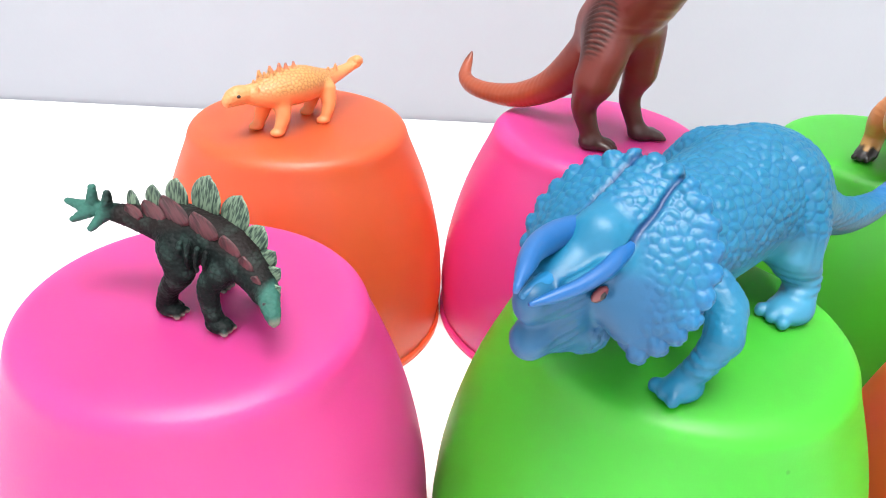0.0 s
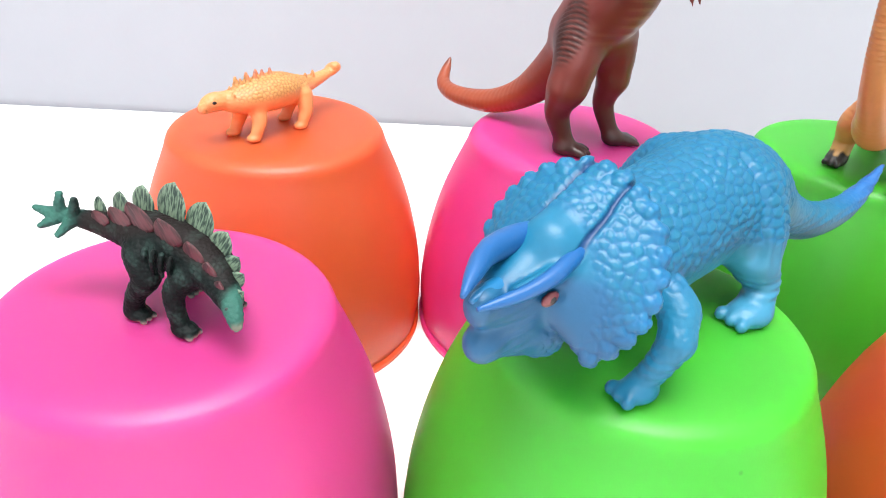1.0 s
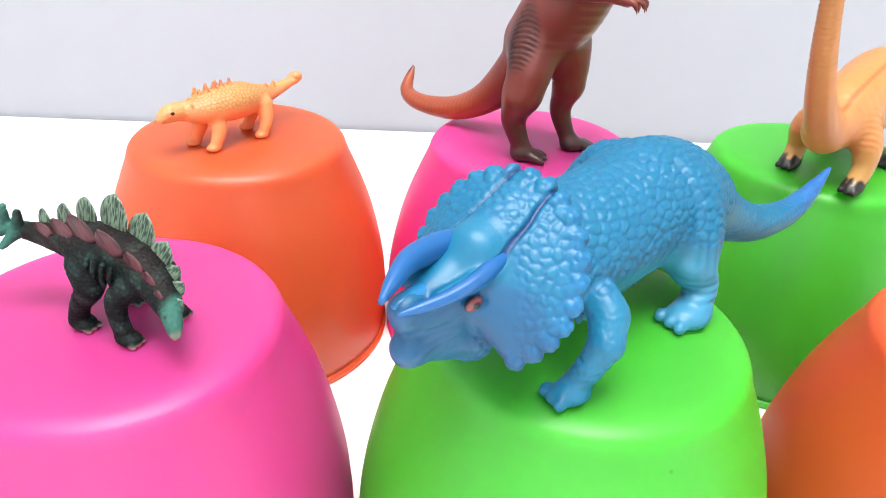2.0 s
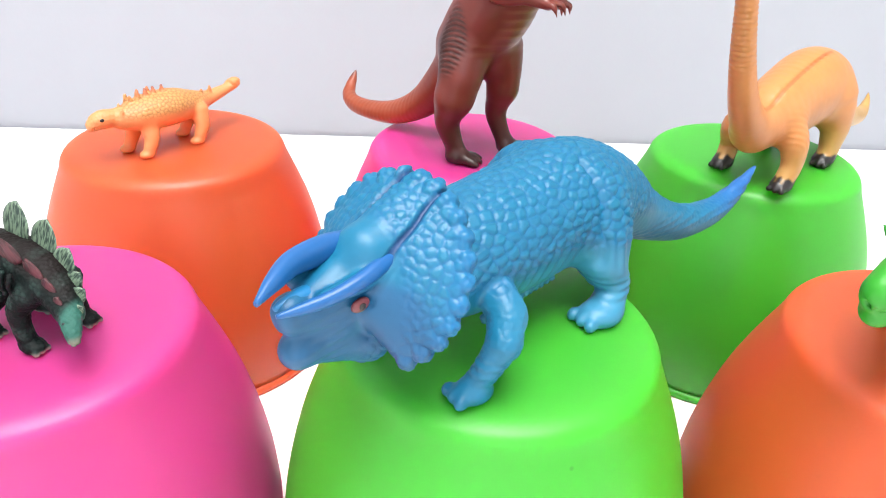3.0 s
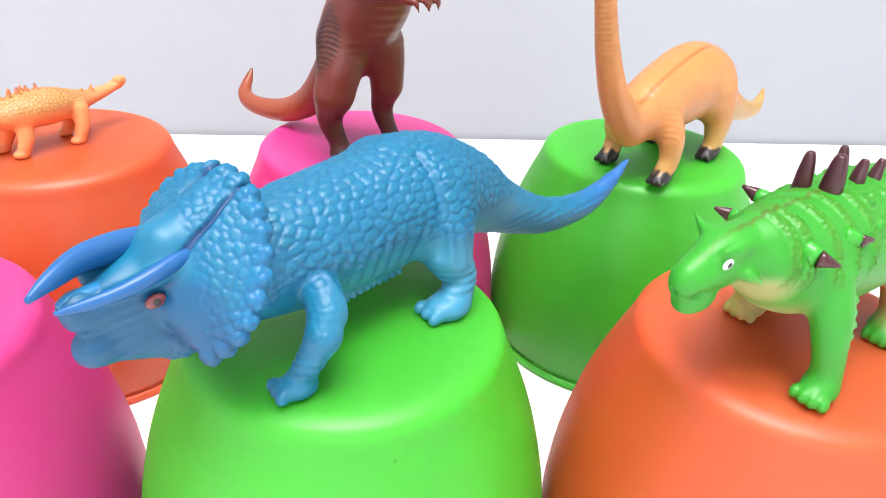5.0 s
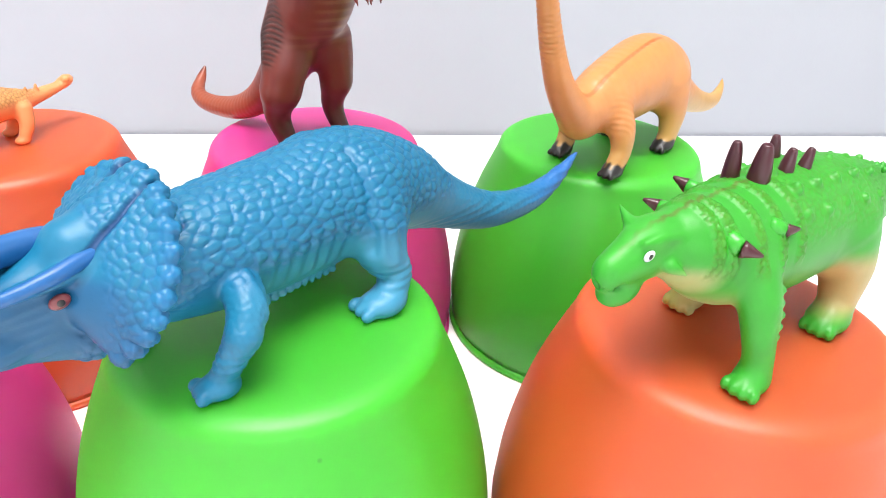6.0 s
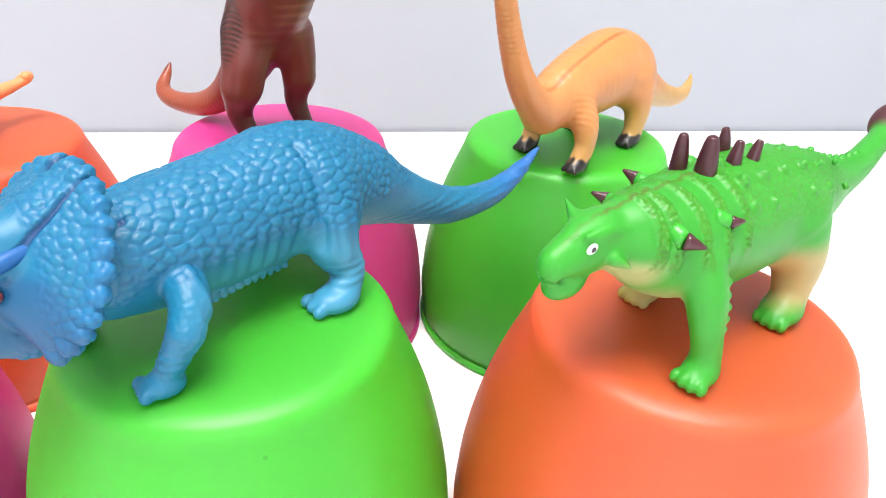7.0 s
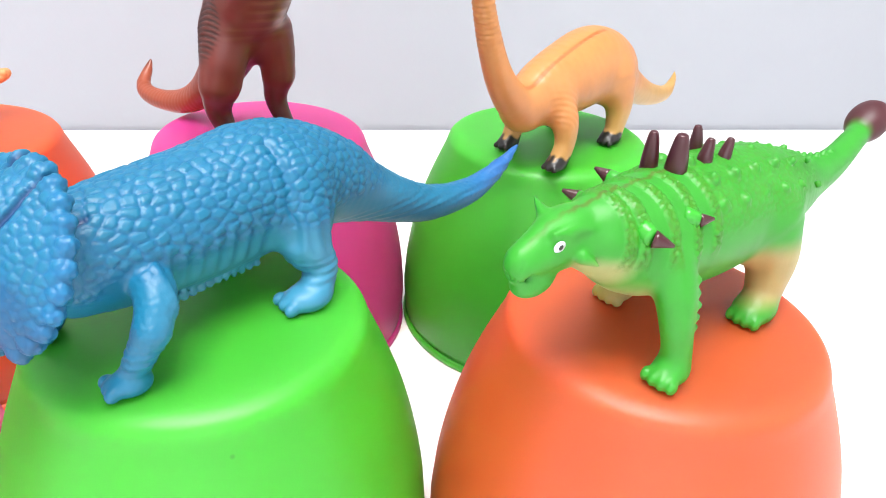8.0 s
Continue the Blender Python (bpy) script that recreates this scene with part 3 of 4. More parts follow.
    up = [((11, -8, 55), (11.5, -8, 65), (12, -8, 72), 3.4), ((8, 0.5, 57), (8.5, 0.8, 66), (9, 1, 73), 4.2),
          ((-6, 3, 58), (-6.5, 3.2, 64), (-7.5, 3.4, 69), 3.0), ((-16, 5, 58.5), (-17, 5.2, 63), (-18.5, 5.4, 67.5), 2.7), ((-20, -8, 57), (-20, -8.5, 63), (-20, -9, 67.5), 2.8)]
    for a, b, d, r in up:
        m = [(u + 0.3 * (w - u)) for u, w in zip(a, b)]
        s = part("spike", tapered([(*a, r), (*m, r * 0.98)], 3), GREEN_SKIN, t, "green spike with a maroon tip")
        e = [(u + 0.85 * (w - u)) for u, w in zip(b, d)]
        part("tip", tapered([(*m, r * 0.99), (*b, r * 0.82), (*e, r * 0.5), (*d, r * 0.12)], 5), MAROON, s)
    side = [((37, 8.5, 51.5), (37.5, 14, 50.5), (34.5, 20, 49.5), 3.6), ((20, 13, 53), (17, 17.5, 52), (13, 20.5, 52.5), 3.0),
            ((32, -14, 50), (33, -20, 50.5), (36, -25, 52), 3.0), ((14, -16, 52), (15, -21, 53), (17, -26, 55), 3.2)]
    for a, b, d, r in side:
        s = part("spike", tapered([(*a, r), (*b, r * 0.8)], 3), GREEN_SKIN, t, "green side spike with a maroon tip")
        part("tip", tapered([(*b, r * 0.82), (*d, 0.5)], 4), MAROON, s)
    e = part("eye", pebble((64.6, -1.7, 49.8), (2.2, 0.9, 1.9), (-10, 12, -14)), WHITE_EYE, t)
    part("pupil", pebble((64.8, -1.05, 49.9), (1.0, 0.4, 0.95), (-10, 12, -14), 12), BLACK, e)
    e = part("eye", pebble((63, -14.9, 47.6), (2.2, 0.9, 1.9), (10, 12, 8)), WHITE_EYE, t)
    part("pupil", pebble((63.2, -15.5, 47.7), (1.0, 0.4, 0.95), (10, 12, 8), 12), BLACK, e)


GREEN_SKIN = plain("green_spike_paint", (0.027, 0.29, 0.018), 0.36)
green_ankylosaur()


# ---- tan long-necked toy ----
def brachiosaur():
    t = thing("toy_brachiosaurus", pose(0.2670, 0.3752, TOP, 0, 0, 222.6), "tan plastic long-necked dinosaur toy with black feet on a green tub", "toy dinosaur", "toy dinosaurs", (0.86, 0.86, 0.96))
    c = Clay((-170, -36, -1), (142, 36, 172), 1.0)
    c.stroke([(48, 0, 33, 12), (28, 0, 38, 17.8), (0, 0, 42, 21.5), (-26, 0, 44.5, 22.8), (-48, 1, 40, 19.8), (-69, 2, 29, 13), (-100, 4, 16, 8.8), (-125, 5, 9.5, 6.5), (-146, 3.5, 8, 4.8), (-160, 1, 13, 2.6), (-165, -1, 17.5, 0.9)], 6)
    c.stroke([(46, 0, 33, 12), (61, 1, 41, 10), (74, 0.5, 55, 8.2), (83, -1, 74, 6.9), (90.5, -2, 95, 5.9), (99, -3, 124, 5.0), (106, -3, 148, 4.6)], 6)
    c.stroke([(106, -3, 149, 5), (114, -3, 158, 7), (124, -3, 157, 5.6), (133, -3, 154, 4.4)], 3)
    c.lump((113, -3, 163), (5, 4, 4), 2)
    for s in (1, -1):
        f = 33 if s > 0 else 27
        c.stroke([(26, s * 11, 34, 11), (27, s * 19, 25, 8.4), (f - 5, s * 21.5, 14, 6.4), (f - 1, s * 21, 5, 6.0)], 5)
        c.lump((f + 2, s * 21, 3.2), (7.5, 6.4, 4.4), 2)
        c.stroke([(-36, s * 13, 38, 15), (-38, s * 19, 24, 9.5), (-36, s * 20.5, 12, 6.8), (-34, s * 20.5, 5, 6.4)], 6)
        c.lump((-30, s * 20.5, 3.2), (7.5, 6.6, 4.4), 2)
        for x in (f + 9, -23):
            for a in (-1, 0, 1):
                c.lump((x - 0.5 * a * a, s * 21 + a * 4, 2.2), (2.0, 1.8, 2.0), 0.6)
    # back seam and skin folds at the shoulder
    c.stroke([(60, 6, 48.5, 0.6), (48, 6.5, 47, 0.6), (30, 6.5, 54.8, 0.6), (10, 6.5, 60.5, 0.6), (-10, 7, 64.5, 0.6), (-30, 8, 67, 0.6)], 0.6, cut=True)
    c.floor_cut(0)
    v, q = c.skin()
    v = relax(v, q, 2)
    n = normals_of(v, q)
    x, y, z = v.T
    neck = ramp(x, 74, 82) * ramp(z, 60, 75) * (1 - ramp(z, 145, 150))
    v = v + n * (0.28 * neck * np.sin((z + 0.2 * x) * 2.3))[:, None]
    sh = 1 - ramp(np.sqrt((x - 30) ** 2 + (np.abs(y) - 20) ** 2 + (z - 34) ** 2), 9, 15)
    v = v + n * (0.16 * sh * np.sin(np.hypot(x - 34, z - 24) * 2.0))[:, None]
    base = np.tile(np.array([0.72, 0.30, 0.095]), (len(v), 1))
    # more orange where the back faces up, browner where the neck faces forward
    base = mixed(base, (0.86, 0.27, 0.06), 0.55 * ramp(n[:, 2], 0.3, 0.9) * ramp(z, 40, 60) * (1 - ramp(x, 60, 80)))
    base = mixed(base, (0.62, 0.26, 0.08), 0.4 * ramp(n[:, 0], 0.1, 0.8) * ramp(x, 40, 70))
    base = mixed(base, (0.62, 0.42, 0.12), 0.6 * (1 - ramp(z, 16, 32)))
    base = mixed(base, (0.55, 0.17, 0.04), (1 - ramp(np.abs(y - 6.7), 0.6, 1.5)) * ramp(z, 44, 46) * ramp(x, -32, -26) * (1 - ramp(x, 54, 64)))
    edge = 7.5 + 0.8 * np.sin(x * 0.9) + 0.6 * np.sin(y * 1.3)
    base = mixed(base, (0.012, 0.010, 0.010), (1 - ramp(z - edge, -0.6, 0.8)) * ramp(x, -52, -48))
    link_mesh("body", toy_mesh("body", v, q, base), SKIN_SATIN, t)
    for s in (1, -1):
        part("eye", pebble((117, -3 + s * 6, 160), (1.8, 0.9, 1.6)), BLACK, t)


brachiosaur()


# ---- red-brown upright hunter ----
def tyrannosaur():
    t = thing("toy_tyrannosaurus", pose(0.1086, 0.3680, TOP, 0, 0, -46.6), "red-brown plastic upright dinosaur toy with curling tail on a pink tub", "toy dinosaur", "toy dinosaurs", (1.02, 1.02, 0.95))
    c = Clay((-130, -40, -1), (78, 40, 166), 1.0)
    c.stroke([(-23, -4, 65, 16), (-10.5, -3.5, 80, 19.5), (0, -3.5, 96, 18), (8, -3, 112, 14), (18, -2, 126, 11)], 7)
    c.stroke([(-22, -2, 60, 15), (-38, -3, 38, 12), (-54, -5, 21, 9.2), (-73, -7, 9.8, 7.6), (-93, -9, 5.0, 6.5), (-109, -10, 5.0, 5.4), (-118.5, -8, 8.5, 4.2), (-123, -2, 15, 2.9), (-124, 2, 21.5, 1.1)], 7)
    # head, turned ahead, mouth a little open
    c.stroke([(24, 1, 132, 12), (36, 1, 139, 11.5), (50, 1, 137, 9), (62, 1, 134, 6.5)], 5)
    c.stroke([(30, 1, 128, 8), (46, 1, 124, 5), (57, 1, 122, 3.6)], 4)
    # legs
    c.stroke([(-15, -14, 64, 13), (-13, -18.5, 50, 11.5), (-14, -21, 38, 9.6)], 6)
    c.stroke([(-14, -21, 38, 9.6), (-18, -21, 24, 6.8), (-15, -19, 12, 5.2), (-12, -17.5, 5, 5.0)], 4)
    c.stroke([(-12, 9, 62, 12.5), (-10, 11.5, 48, 9.6), (-10, 12, 38, 7.8)], 6)
    c.stroke([(-10, 12, 38, 7.8), (-13, 11.5, 24, 6.0), (-9.5, 13, 12, 4.8), (-6, 14.5, 5, 4.8)], 4)
    for x, y, turn in ((-13, -18, 34), (-5, 15, 58)):
        c.lump((x, y, 3.4), (6, 6, 4.4), 3)
        for a in (turn - 24, turn, turn + 24):
            d = np.array([math.cos(radians(a)), math.sin(radians(a))])
            c.stroke([(x + 2 * d[0], y + 2 * d[1], 3.4, 3.2), (x + 9 * d[0], y + 9 * d[1], 2.8, 2.8), (x + 13.5 * d[0], y + 13.5 * d[1], 1.6, 1.4)], 1.5)
    # arms
    c.stroke([(0, 10, 104, 6.5), (9, 12, 97, 5), (20, 7, 96, 4.2), (27, 3, 93.5, 3.4)], 4)
    c.stroke([(2, -20, 104, 6.5), (14, -24, 98, 5), (27, -21, 99, 4.2), (36, -17, 97, 3.2)], 4)
    for a in (-1, 1):
        c.stroke([(27, 3 + a * 2, 93, 1.9), (31.5, 2 + a * 3, 93, 1.5), (33, 1 + a * 3, 89, 0.5)], 0.8)
        c.stroke([(36, -17 + a * 2, 97, 1.9), (40.5, -16 + a * 3, 96.5, 1.5), (42, -15 + a * 3, 92, 0.5)], 0.8)
    c.floor_cut(0)
    v, q = c.skin()
    v = relax(v, q, 2)
    n = normals_of(v, q)
    x, y, z = v.T
    # rippled thighs, ringed tail
    thigh = (1 - ramp(np.hypot((x + 14) / 8.5, (z - 70) / 20), 0.7, 1.1)) * ramp(np.abs(y), 13, 18)
    rip = np.sin((z + 0.05 * (x + 12) ** 2) * 2.4)
    v = v + n * (0.55 * thigh * rip)[:, None]
    tail = (1 - ramp(x, -60, -46))
    v = v + n * (0.09 * tail * np.sin(x * 1.9))[:, None]
    belly = 0.5 * ramp(n[:, 0], 0.6, 0.9) * ramp(z, 60, 70) * (1 - ramp(z, 125, 130))
    v = v + n * (0.25 * belly * np.sin(z * 1.3))[:, None]
    base = np.tile(np.array([0.20, 0.028, 0.017]), (len(v), 1))
    base = mixed(base, (0.42, 0.085, 0.03), 0.85 * (1 - ramp(x, -70, -34)))
    base = mixed(base, (0.035, 0.009, 0.007), np.clip(thigh * (0.62 - 0.38 * rip), 0, 1))
    patch = (1 - ramp(np.hypot((x + 21) / 6, (z - 62) / 20), 0.6, 1.1)) * ramp(np.abs(y), 13, 18)
    base = mixed(base, (0.04, 0.010, 0.008), 0.75 * patch)
    base = mixed(base, (0.05, 0.012, 0.009), 0.85 * (1 - ramp(z, 10, 46)) * ramp(x, -28, -20))
    base = mixed(base, (0.03, 0.008, 0.006), 0.8 * (1 - ramp(z, 4, 9)) * ramp(x, -26, -18))
    base = mixed(base, (0.42, 0.20, 0.10), 0.6 * belly * ramp(np.sin(z * 1.3), 0, 0.7))
    base = mixed(base, (0.12, 0.03, 0.02), 0.7 * ramp(z, 16, 20) * (1 - ramp(x, -124, -121)))
    link_mesh("body", toy_mesh("body", v, q, base), SKIN_SATIN, t)
    for s in (1, -1):
        part("eye", pebble((44, 1 + s * 9.5, 141), (2.2, 1.0, 2.0)), WHITE_EYE, t)


tyrannosaur()


# ---- small dark plated toy ----
def leaf_plate(w, h, th, ridged=1.0):
    """A pointed oval plate, lens-thick, with fine ribs, standing on its base; millimetres."""
    bm = bmesh.new()
    nu, nv = 13, 9
    sides = []
    for sgn in (1, -1):
        rows = []
        for j in range(nv):
            f = j / (nv - 1)
            half = w / 2 * (math.sin(math.pi * (0.2 + 0.8 * f)) ** 0.6 if f < 1 else 0.05)
            row = []
            for i in range(nu):
                u = -1 + 2 * i / (nu - 1)
                thick = th / 2 * max(0.0, 1 - u * u) ** 0.5 * (1 - 0.6 * f)
                rib = ridged * 0.16 * math.sin(i * 2.6 + 0.8 * f) * (1 - abs(u))
                row.append(bm.verts.new(Vector((half * u, sgn * (thick + rib + 0.02), h * (f - 0.1))) * 0.001))
            rows.append(row)
        for a, b in zip(rows, rows[1:]):
            for i in range(nu - 1):
                bm.faces.new((a[i], a[i + 1], b[i + 1], b[i]))
        sides.append(rows)
    for j in range(nv - 1):
        for i in (0, nu - 1):
            bm.faces.new((sides[0][j][i], sides[0][j + 1][i], sides[1][j + 1][i], sides[1][j][i]))
    for i in range(nu - 1):
        for j in (0, nv - 1):
            bm.faces.new((sides[0][j][i], sides[0][j][i + 1], sides[1][j][i + 1], sides[1][j][i]))
    bmesh.ops.recalc_face_normals(bm, faces=bm.faces)
    return bm


def streaked(name, a, b, scale):
    """Ribbed plate paint: streaks that run up the plate."""
    m, nt, p = nodes_of(name)
    mp = nt.nodes.new("ShaderNodeMapping")
    mp.inputs["Scale"].default_value = (scale, scale, scale * 0.16)
    nz = node(nt, "ShaderNodeTexNoise", Scale=1.0, Detail=2.0)
    cr = nt.nodes.new("ShaderNodeValToRGB")
    cr.color_ramp.elements[0].position, cr.color_ramp.elements[1].position = 0.40, 0.58
    cr.color_ramp.elements[0].color, cr.color_ramp.elements[1].color = (*a, 1), (*b, 1)
    nt.links.new(coords(nt), mp.inputs["Vector"])
    nt.links.new(mp.outputs[0], nz.inputs["Vector"])
    nt.links.new(nz.outputs[0], cr.inputs[0])
    nt.links.new(cr.outputs[0], p.inputs["Base Color"])
    p.inputs["Roughness"].default_value = 0.5
    bump_into(nt, p, nz.outputs[0], 0.3, 0.0004)
    return m


PALE_PLATE = streaked("pale_green_plate", (0.02, 0.04, 0.032), (0.17, 0.24, 0.165), 1600)
DARK_PLATE = streaked("maroon_plate", (0.03, 0.008, 0.010), (0.085, 0.020, 0.025), 900)
TEAL = plain("teal_paint", (0.06, 0.17, 0.14), 0.5, 0.3)


def stegosaur():
    t = thing("toy_stegosaurus", pose(-0.0662, 0.2040, TOP, 0, 0, -23.0), "small dark-green plated dinosaur toy standing on a pink tub", "toy dinosaur", "toy dinosaurs", (1.07, 1.07, 0.99))
    c = Clay((-46, -22, -1), (42, 20, 42), 0.42)
    c.stroke([(27, -6, 18.5, 3.8), (20, -3, 22, 5.2), (11, 0, 24.8, 7.2), (1, 1, 26.5, 8.2), (-8, 0.5, 27.8, 7.6), (-16, -1.5, 28.5, 5.2), (-25, -4.5, 30, 3.2), (-33, -7.5, 31.5, 2.2), (-37, -9, 32, 1.6)], 2.5)
    c.stroke([(25, -5, 20, 3.2), (29.5, -8.5, 19, 2.9), (32.5, -11, 16.6, 2.3), (34, -12.3, 14.8, 1.5)], 1.6)
    for s in (-1, 1):
        dx = 0 if s < 0 else 3
        c.stroke([(-5 + dx, s * 5, 24, 6.2), (-3 + dx, s * 7.6, 17, 4.3), (-7 + dx, s * 8.8, 10, 3.0), (-9 + dx, s * 9, 4, 2.9)], 2)
        c.lump((-7.6 + dx, s * 9, 2.0), (4.6, 3.4, 2.4), 1.2)
        c.stroke([(11 + dx, s * 5, 21, 4.8), (8 + dx, s * 8, 15.5, 3.4), (8.5 + dx, s * 9, 9, 2.6), (9.5 + dx, s * 9, 4, 2.6)], 1.6)
        c.lump((11 + dx, s * 9, 2.0), (4.4, 3.3, 2.4), 1.2)
    for a, b in (((-34, -8, 32), (-32.5, -8, 39.5)), ((-29.5, -7, 31), (-27.2, -7.5, 38.6)), ((-35, -9, 32), (-41.5, -10, 33)), ((-34, -9.5, 31), (-37, -13, 29)), ((-29.5, -8, 30.5), (-31, -12.5, 27))):
        c.stroke([(*a, 1.9), (*b, 0.9)], 0.8)
    for s in (-1, 1):
        for k in range(3):
            c.lump((14.2 + (0 if s < 0 else 3), s * 9 + (k - 1) * 2.1, 1.2), (1.3, 0.95, 1.1), 0.4)
            c.lump((-3.6 + (0 if s < 0 else 3), s * 9 + (k - 1) * 2.1, 1.2), (1.3, 0.95, 1.1), 0.4)
    for k in range(6):
        c.stroke([(9 - 3.2 * k, -8.6 + 0.1 * k, 29 - 0.2 * abs(k - 2), 0.7), (8.6 - 3.2 * k, -9.4, 25, 0.6), (8 - 3.2 * k, -8.6, 20.5, 0.4)], 0.6)
    # elbow folds and mouth
    c.stroke([(3.2, -9.5, 27, 0.5), (3.6, -10.5, 20, 0.5), (3.0, -9.5, 14, 0.5)], 0.3, cut=True)
    c.floor_cut(0)
    v, q = c.skin()
    v = relax(v, q, 1)
    n = normals_of(v, q)
    x, y, z = v.T
    v, r = scales(v, n, np.ones(len(v)) * ramp(z, 1, 3), 1.35, 0.32, 21, edge=0.3)
    base = np.tile(np.array([0.005, 0.010, 0.0095]), (len(v), 1))
    base = mixed(base, (0.05, 0.10, 0.085), 0.4 * r * ramp(np.sin(x * 0.9 + z * 0.7) + np.sin(z * 0.5 - x * 0.3), 0.2, 1.2))
    base = mixed(base, (0.05, 0.018, 0.018), 0.25 * ramp(z + 0.35 * np.abs(x), 31, 35) * (1 - ramp(-x, 24, 28)))
    base = mixed(base, (0.055, 0.19, 0.15), 0.8 * np.maximum(ramp(x, 27, 30), ramp(-x, 26, 30)))
    base = mixed(base, (0.30, 0.28, 0.22), 0.8 * ramp(x, 33.0, 34.0) * (1 - ramp(z, 15, 17)))
    toe = (1 - ramp(z, 1.0, 2.2)) * np.maximum(ramp(x, 12.5, 14) * (1 - ramp(x, 20, 22)), ramp(x, -6.2, -5) * (1 - ramp(x, 0, 2)))
    base = mixed(base, (0.4, 0.38, 0.34), 0.8 * toe)
    link_mesh("body", toy_mesh("body", v, q, base), SKIN_DARK, t)
    # two rows of plates: (x, y, z, width, height, tilt back)
    far = [(-1.5, 4, 34, 12, 14, 8), (8, 4.5, 31, 11, 13, 16), (16, 3, 26.8, 9, 10, 26), (21.5, 1, 23.5, 6.5, 7, 36), (25, -1.5, 21, 5.5, 6, 42), (-11, 3, 34, 10, 10, -2), (-18, 1, 32.5, 8, 8, -8), (-24, -1.5, 31.5, 6, 6.5, -14), (28.5, -5.5, 19.4, 3.8, 4.4, 50)]
    near = [(-4, -4, 33, 11.5, 11, -24), (6.5, -4.4, 31.2, 11, 10, -22), (15, -4.6, 27, 8, 8.5, -14), (-12, -4.4, 32, 10, 8, -30), (-19, -5.5, 31, 8, 6, -34), (20.5, -5.6, 24, 6, 6.5, 0), (24.5, -7.2, 21, 4.5, 5, 14)]
    for row, lean, mat in ((far, -8, PALE_PLATE), (near, 8, DARK_PLATE)):
        for x, y, z, w, h, tilt in row:
            p = part("plate", leaf_plate(w, h, 2.0), mat, t)
            p.matrix_basis = pose(x * 0.001, y * 0.001, z * 0.001, 0, 0, 0) @ pose(0, 0, 0, lean, tilt, -6)
    for s in (1, -1):
        part("eye", pebble((30.2 - 0.5 * s, -9.2 + s * 2.5, 19.4), (0.8, 0.5, 0.7)), BLACK, t)


stegosaur()


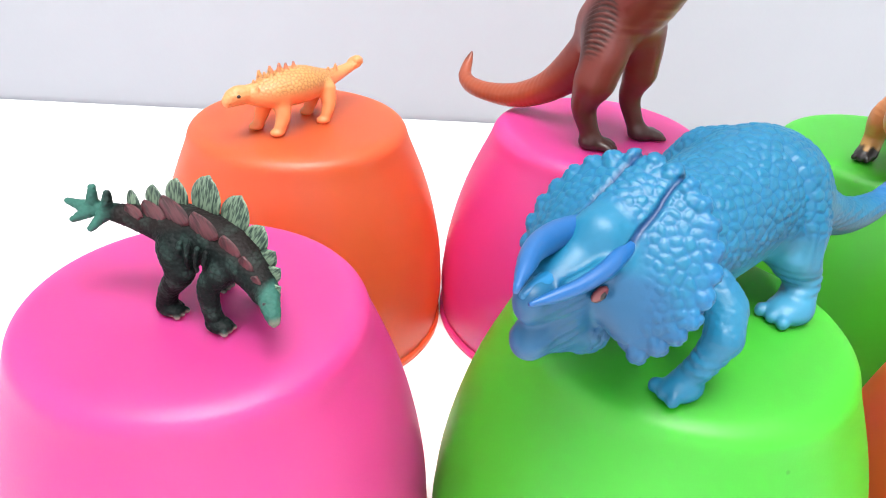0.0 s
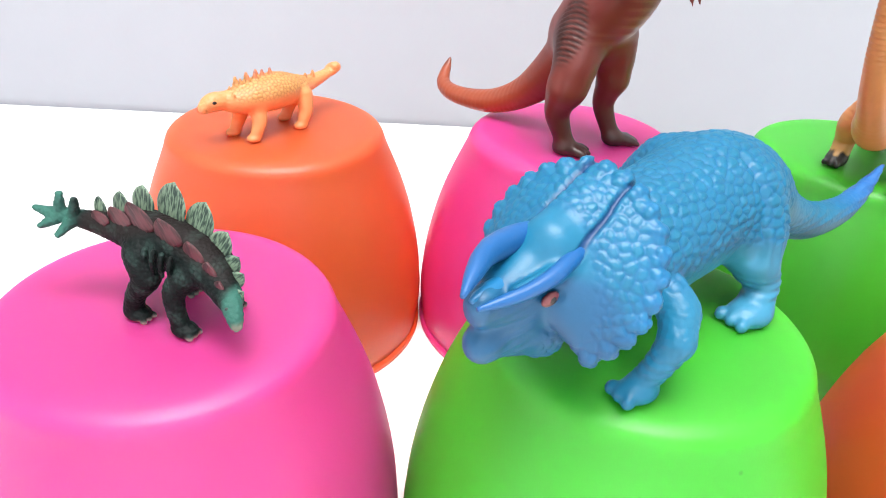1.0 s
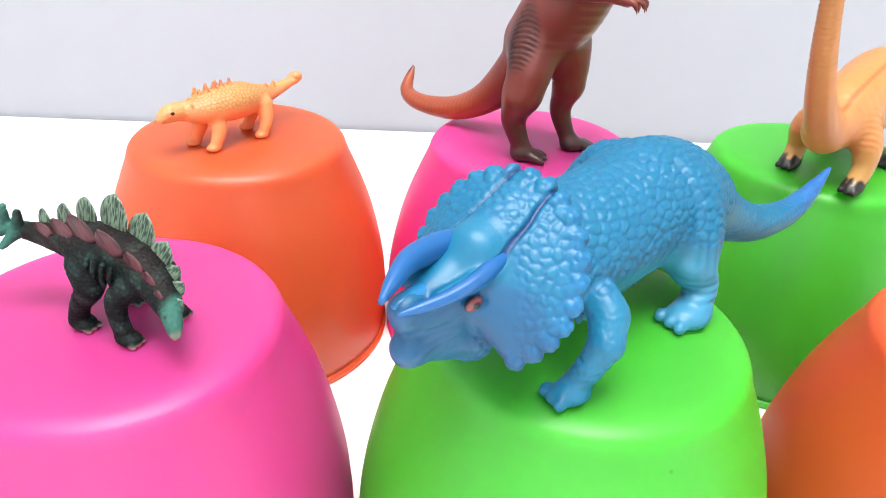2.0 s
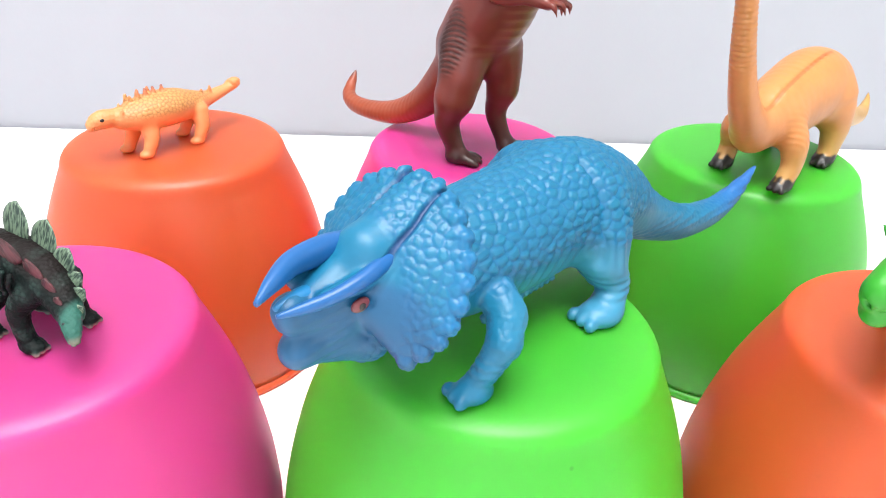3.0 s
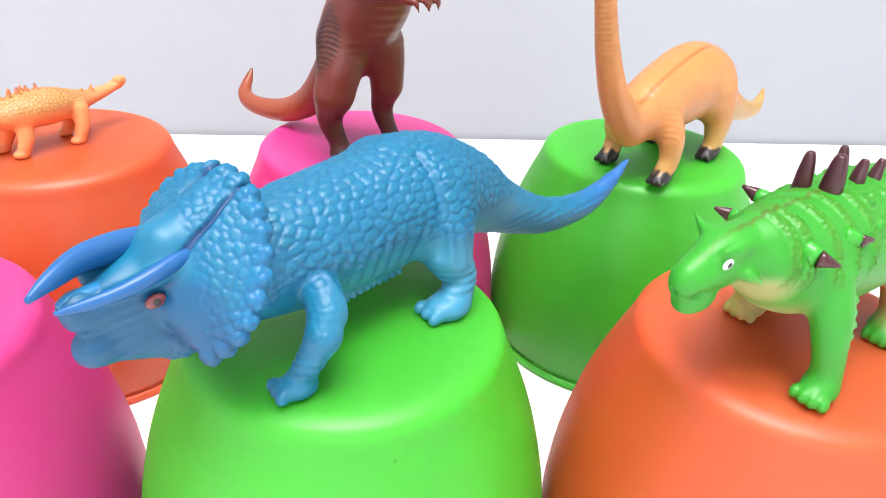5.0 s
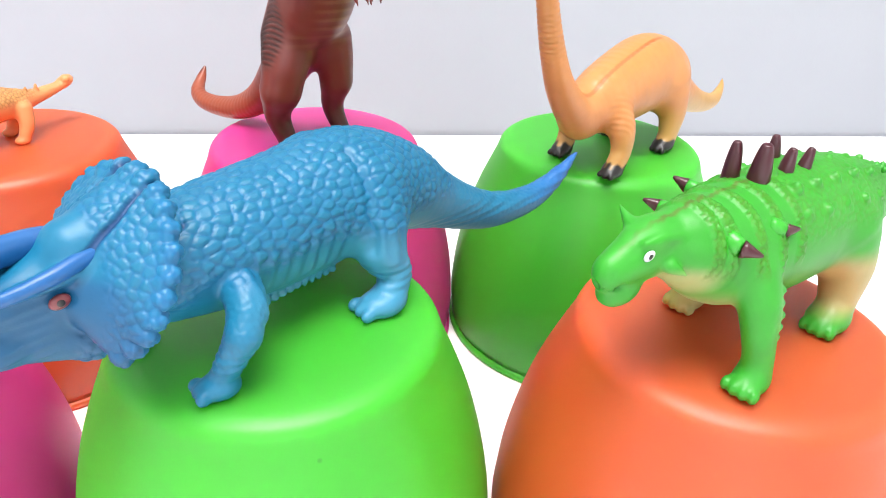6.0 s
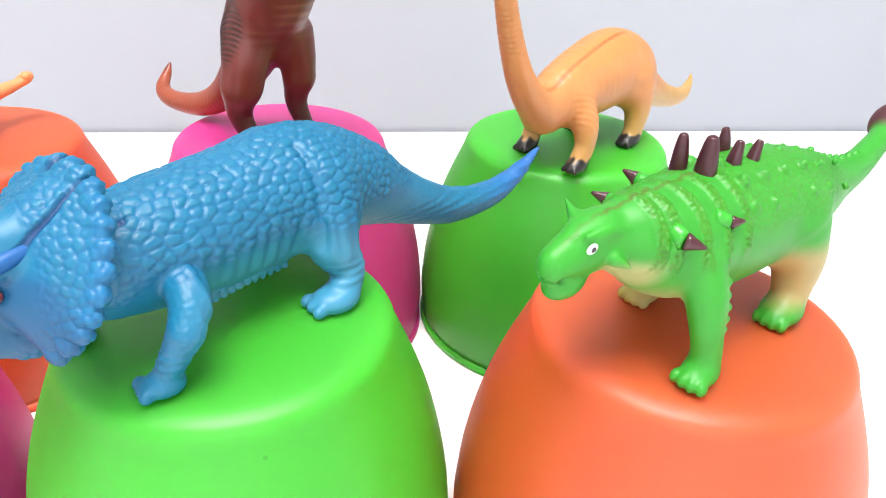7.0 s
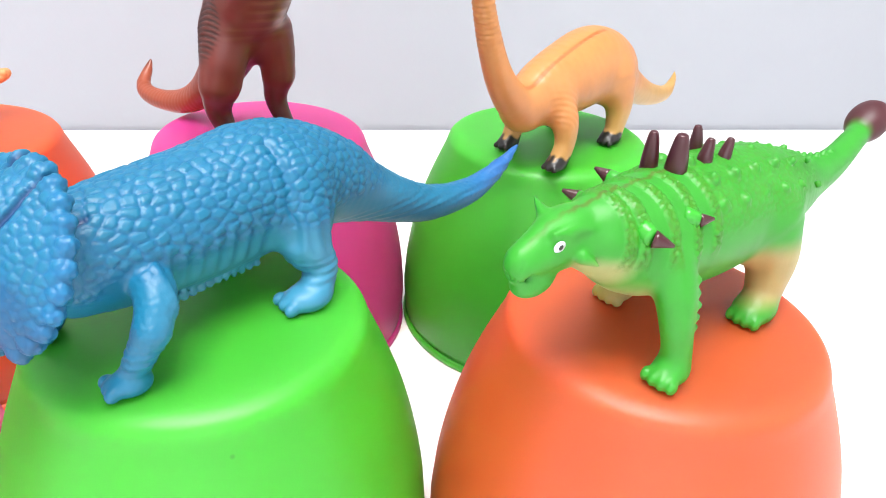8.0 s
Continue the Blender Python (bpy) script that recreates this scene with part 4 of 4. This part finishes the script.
# ---- small orange armoured toy ----
def orange_ankylosaur():
    t = thing("toy_ankylosaurus", pose(-0.0730, 0.3767, TOP, 0, 0, 225.4), "small pale-orange armoured dinosaur toy standing on an orange tub", "toy dinosaur", "toy dinosaurs")
    c = Clay((-56, -18, -1), (48, 24, 40), 0.5)
    c.stroke([(25, 5.5, 21, 5.8), (14, 5.5, 21.5, 9.0), (-1, 4, 21.5, 10), (-14, 1, 19.8, 7.6), (-25, -1.5, 19.5, 4.6), (-37, -4.5, 20.6, 3.2), (-45, -5.6, 22.4, 2.4)], 2.5, flat=(1, 1.12, 0.95))
    c.lump((-46, -6, 23.4), (5.0, 4.4, 2.8), 1.2, (0, 25, 0))
    c.lump((-48.0, -7.5, 22.4), (2.6, 2.6, 2.2), 1)
    c.lump((-46, -4, 25.4), (2.6, 2.6, 2.2), 1)
    c.stroke([(22, 5.5, 21, 5.4), (29, 5, 22, 4.6), (36, 5, 22.5, 4.6), (41, 5, 20.6, 3.0)], 2)
    for x, y, s in ((18, 12.5, 1), (22, -1.5, -1), (-12, 11, 1), (-12, -5, -1)):
        c.stroke([(x - 4, y - 3 * s, 17.5, 5), (x - 3.4, y - 0.5 * s, 10, 3.9), (x - 1, y, 4, 3.1)], 2)
        c.lump((x + 0.6, y, 1.9), (4.2, 3.4, 2.3), 1)
    for i, (x, y, z) in enumerate([(20, 6, 28.6), (16, 6.5, 30.0), (11.5, 6, 31), (7, 5.5, 31), (2, 5, 31), (20, 1, 28.4), (14, 1.5, 29.6), (8, 1, 30)]):
        c.stroke([(x, y, z - 2, 1.9), (x + 0.3, y, z + 3.0, 0.6)], 0.8)
    for x, y, z in ((27, 9.5, 24.5), (26, 4.5, 26.4), (-22, 1, 24.2), (-28, -0.5, 24.4), (24, 11, 22)):
        c.stroke([(x, y, z - 1.5, 1.4), (x, y + 0.5, z + 2.2, 0.45)], 0.6)
    for i in range(6):
        for y, z in ((12.2, 25.4), (13.6, 21.8), (9.0, 28.8)):
            c.lump((14 - 4.6 * i + (2 if z < 22 else 0), y - 1.0 - 0.75 * i * (0.5 if i < 3 else 0.8), z - 0.4 * max(0, i - 3)), (1.3, 1.2, 1.3), 0.4)
    c.stroke([(44, 2, 19.6, 0.4), (40, 8.6, 19.8, 0.4), (34, 9.8, 20.4, 0.4)], 0.3, cut=True)
    c.floor_cut(0)
    v, q = c.skin()
    v = relax(v, q, 1)
    n = normals_of(v, q)
    x, y, z = v.T
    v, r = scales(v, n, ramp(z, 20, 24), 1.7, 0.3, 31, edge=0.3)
    base = np.tile(np.array([0.88, 0.36, 0.13]), (len(v), 1))
    base = mixed(base, (0.90, 0.24, 0.06), 0.9 * (1 - ramp(z, 12, 20)) * (1 - ramp(y, 7, 10)))
    base = mixed(base, (0.85, 0.27, 0.09), 0.7 * (1 - ramp(z, 3, 8)))
    base = mixed(base, (0.62, 0.36, 0.10), 0.5 * ramp(z, 20, 25) * (1 - ramp(np.abs(x), 18, 24)))
    # dark brown in the gaps of the back scales imitates their shade
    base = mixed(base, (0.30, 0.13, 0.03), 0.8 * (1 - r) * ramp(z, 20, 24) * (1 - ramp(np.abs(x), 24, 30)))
    base = mixed(base, (0.86, 0.22, 0.10), 0.75 * ramp(z, 30.5, 32.5))
    base = mixed(base, (0.30, 0.14, 0.12), 0.7 * ramp(z, 33, 34.2))
    base = mixed(base, (0.2, 0.12, 0.06), 0.7 * ramp(-x, 49.5, 51.5))
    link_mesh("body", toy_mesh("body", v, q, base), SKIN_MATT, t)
    part("eye", pebble((37.2, 9.2, 23.6), (1.2, 0.6, 0.9), (0, 0, -12)), BLACK, t)
    part("eye", pebble((37.2, 0.8, 23.6), (1.2, 0.6, 0.9), (0, 0, 18)), BLACK, t)


orange_ankylosaur()
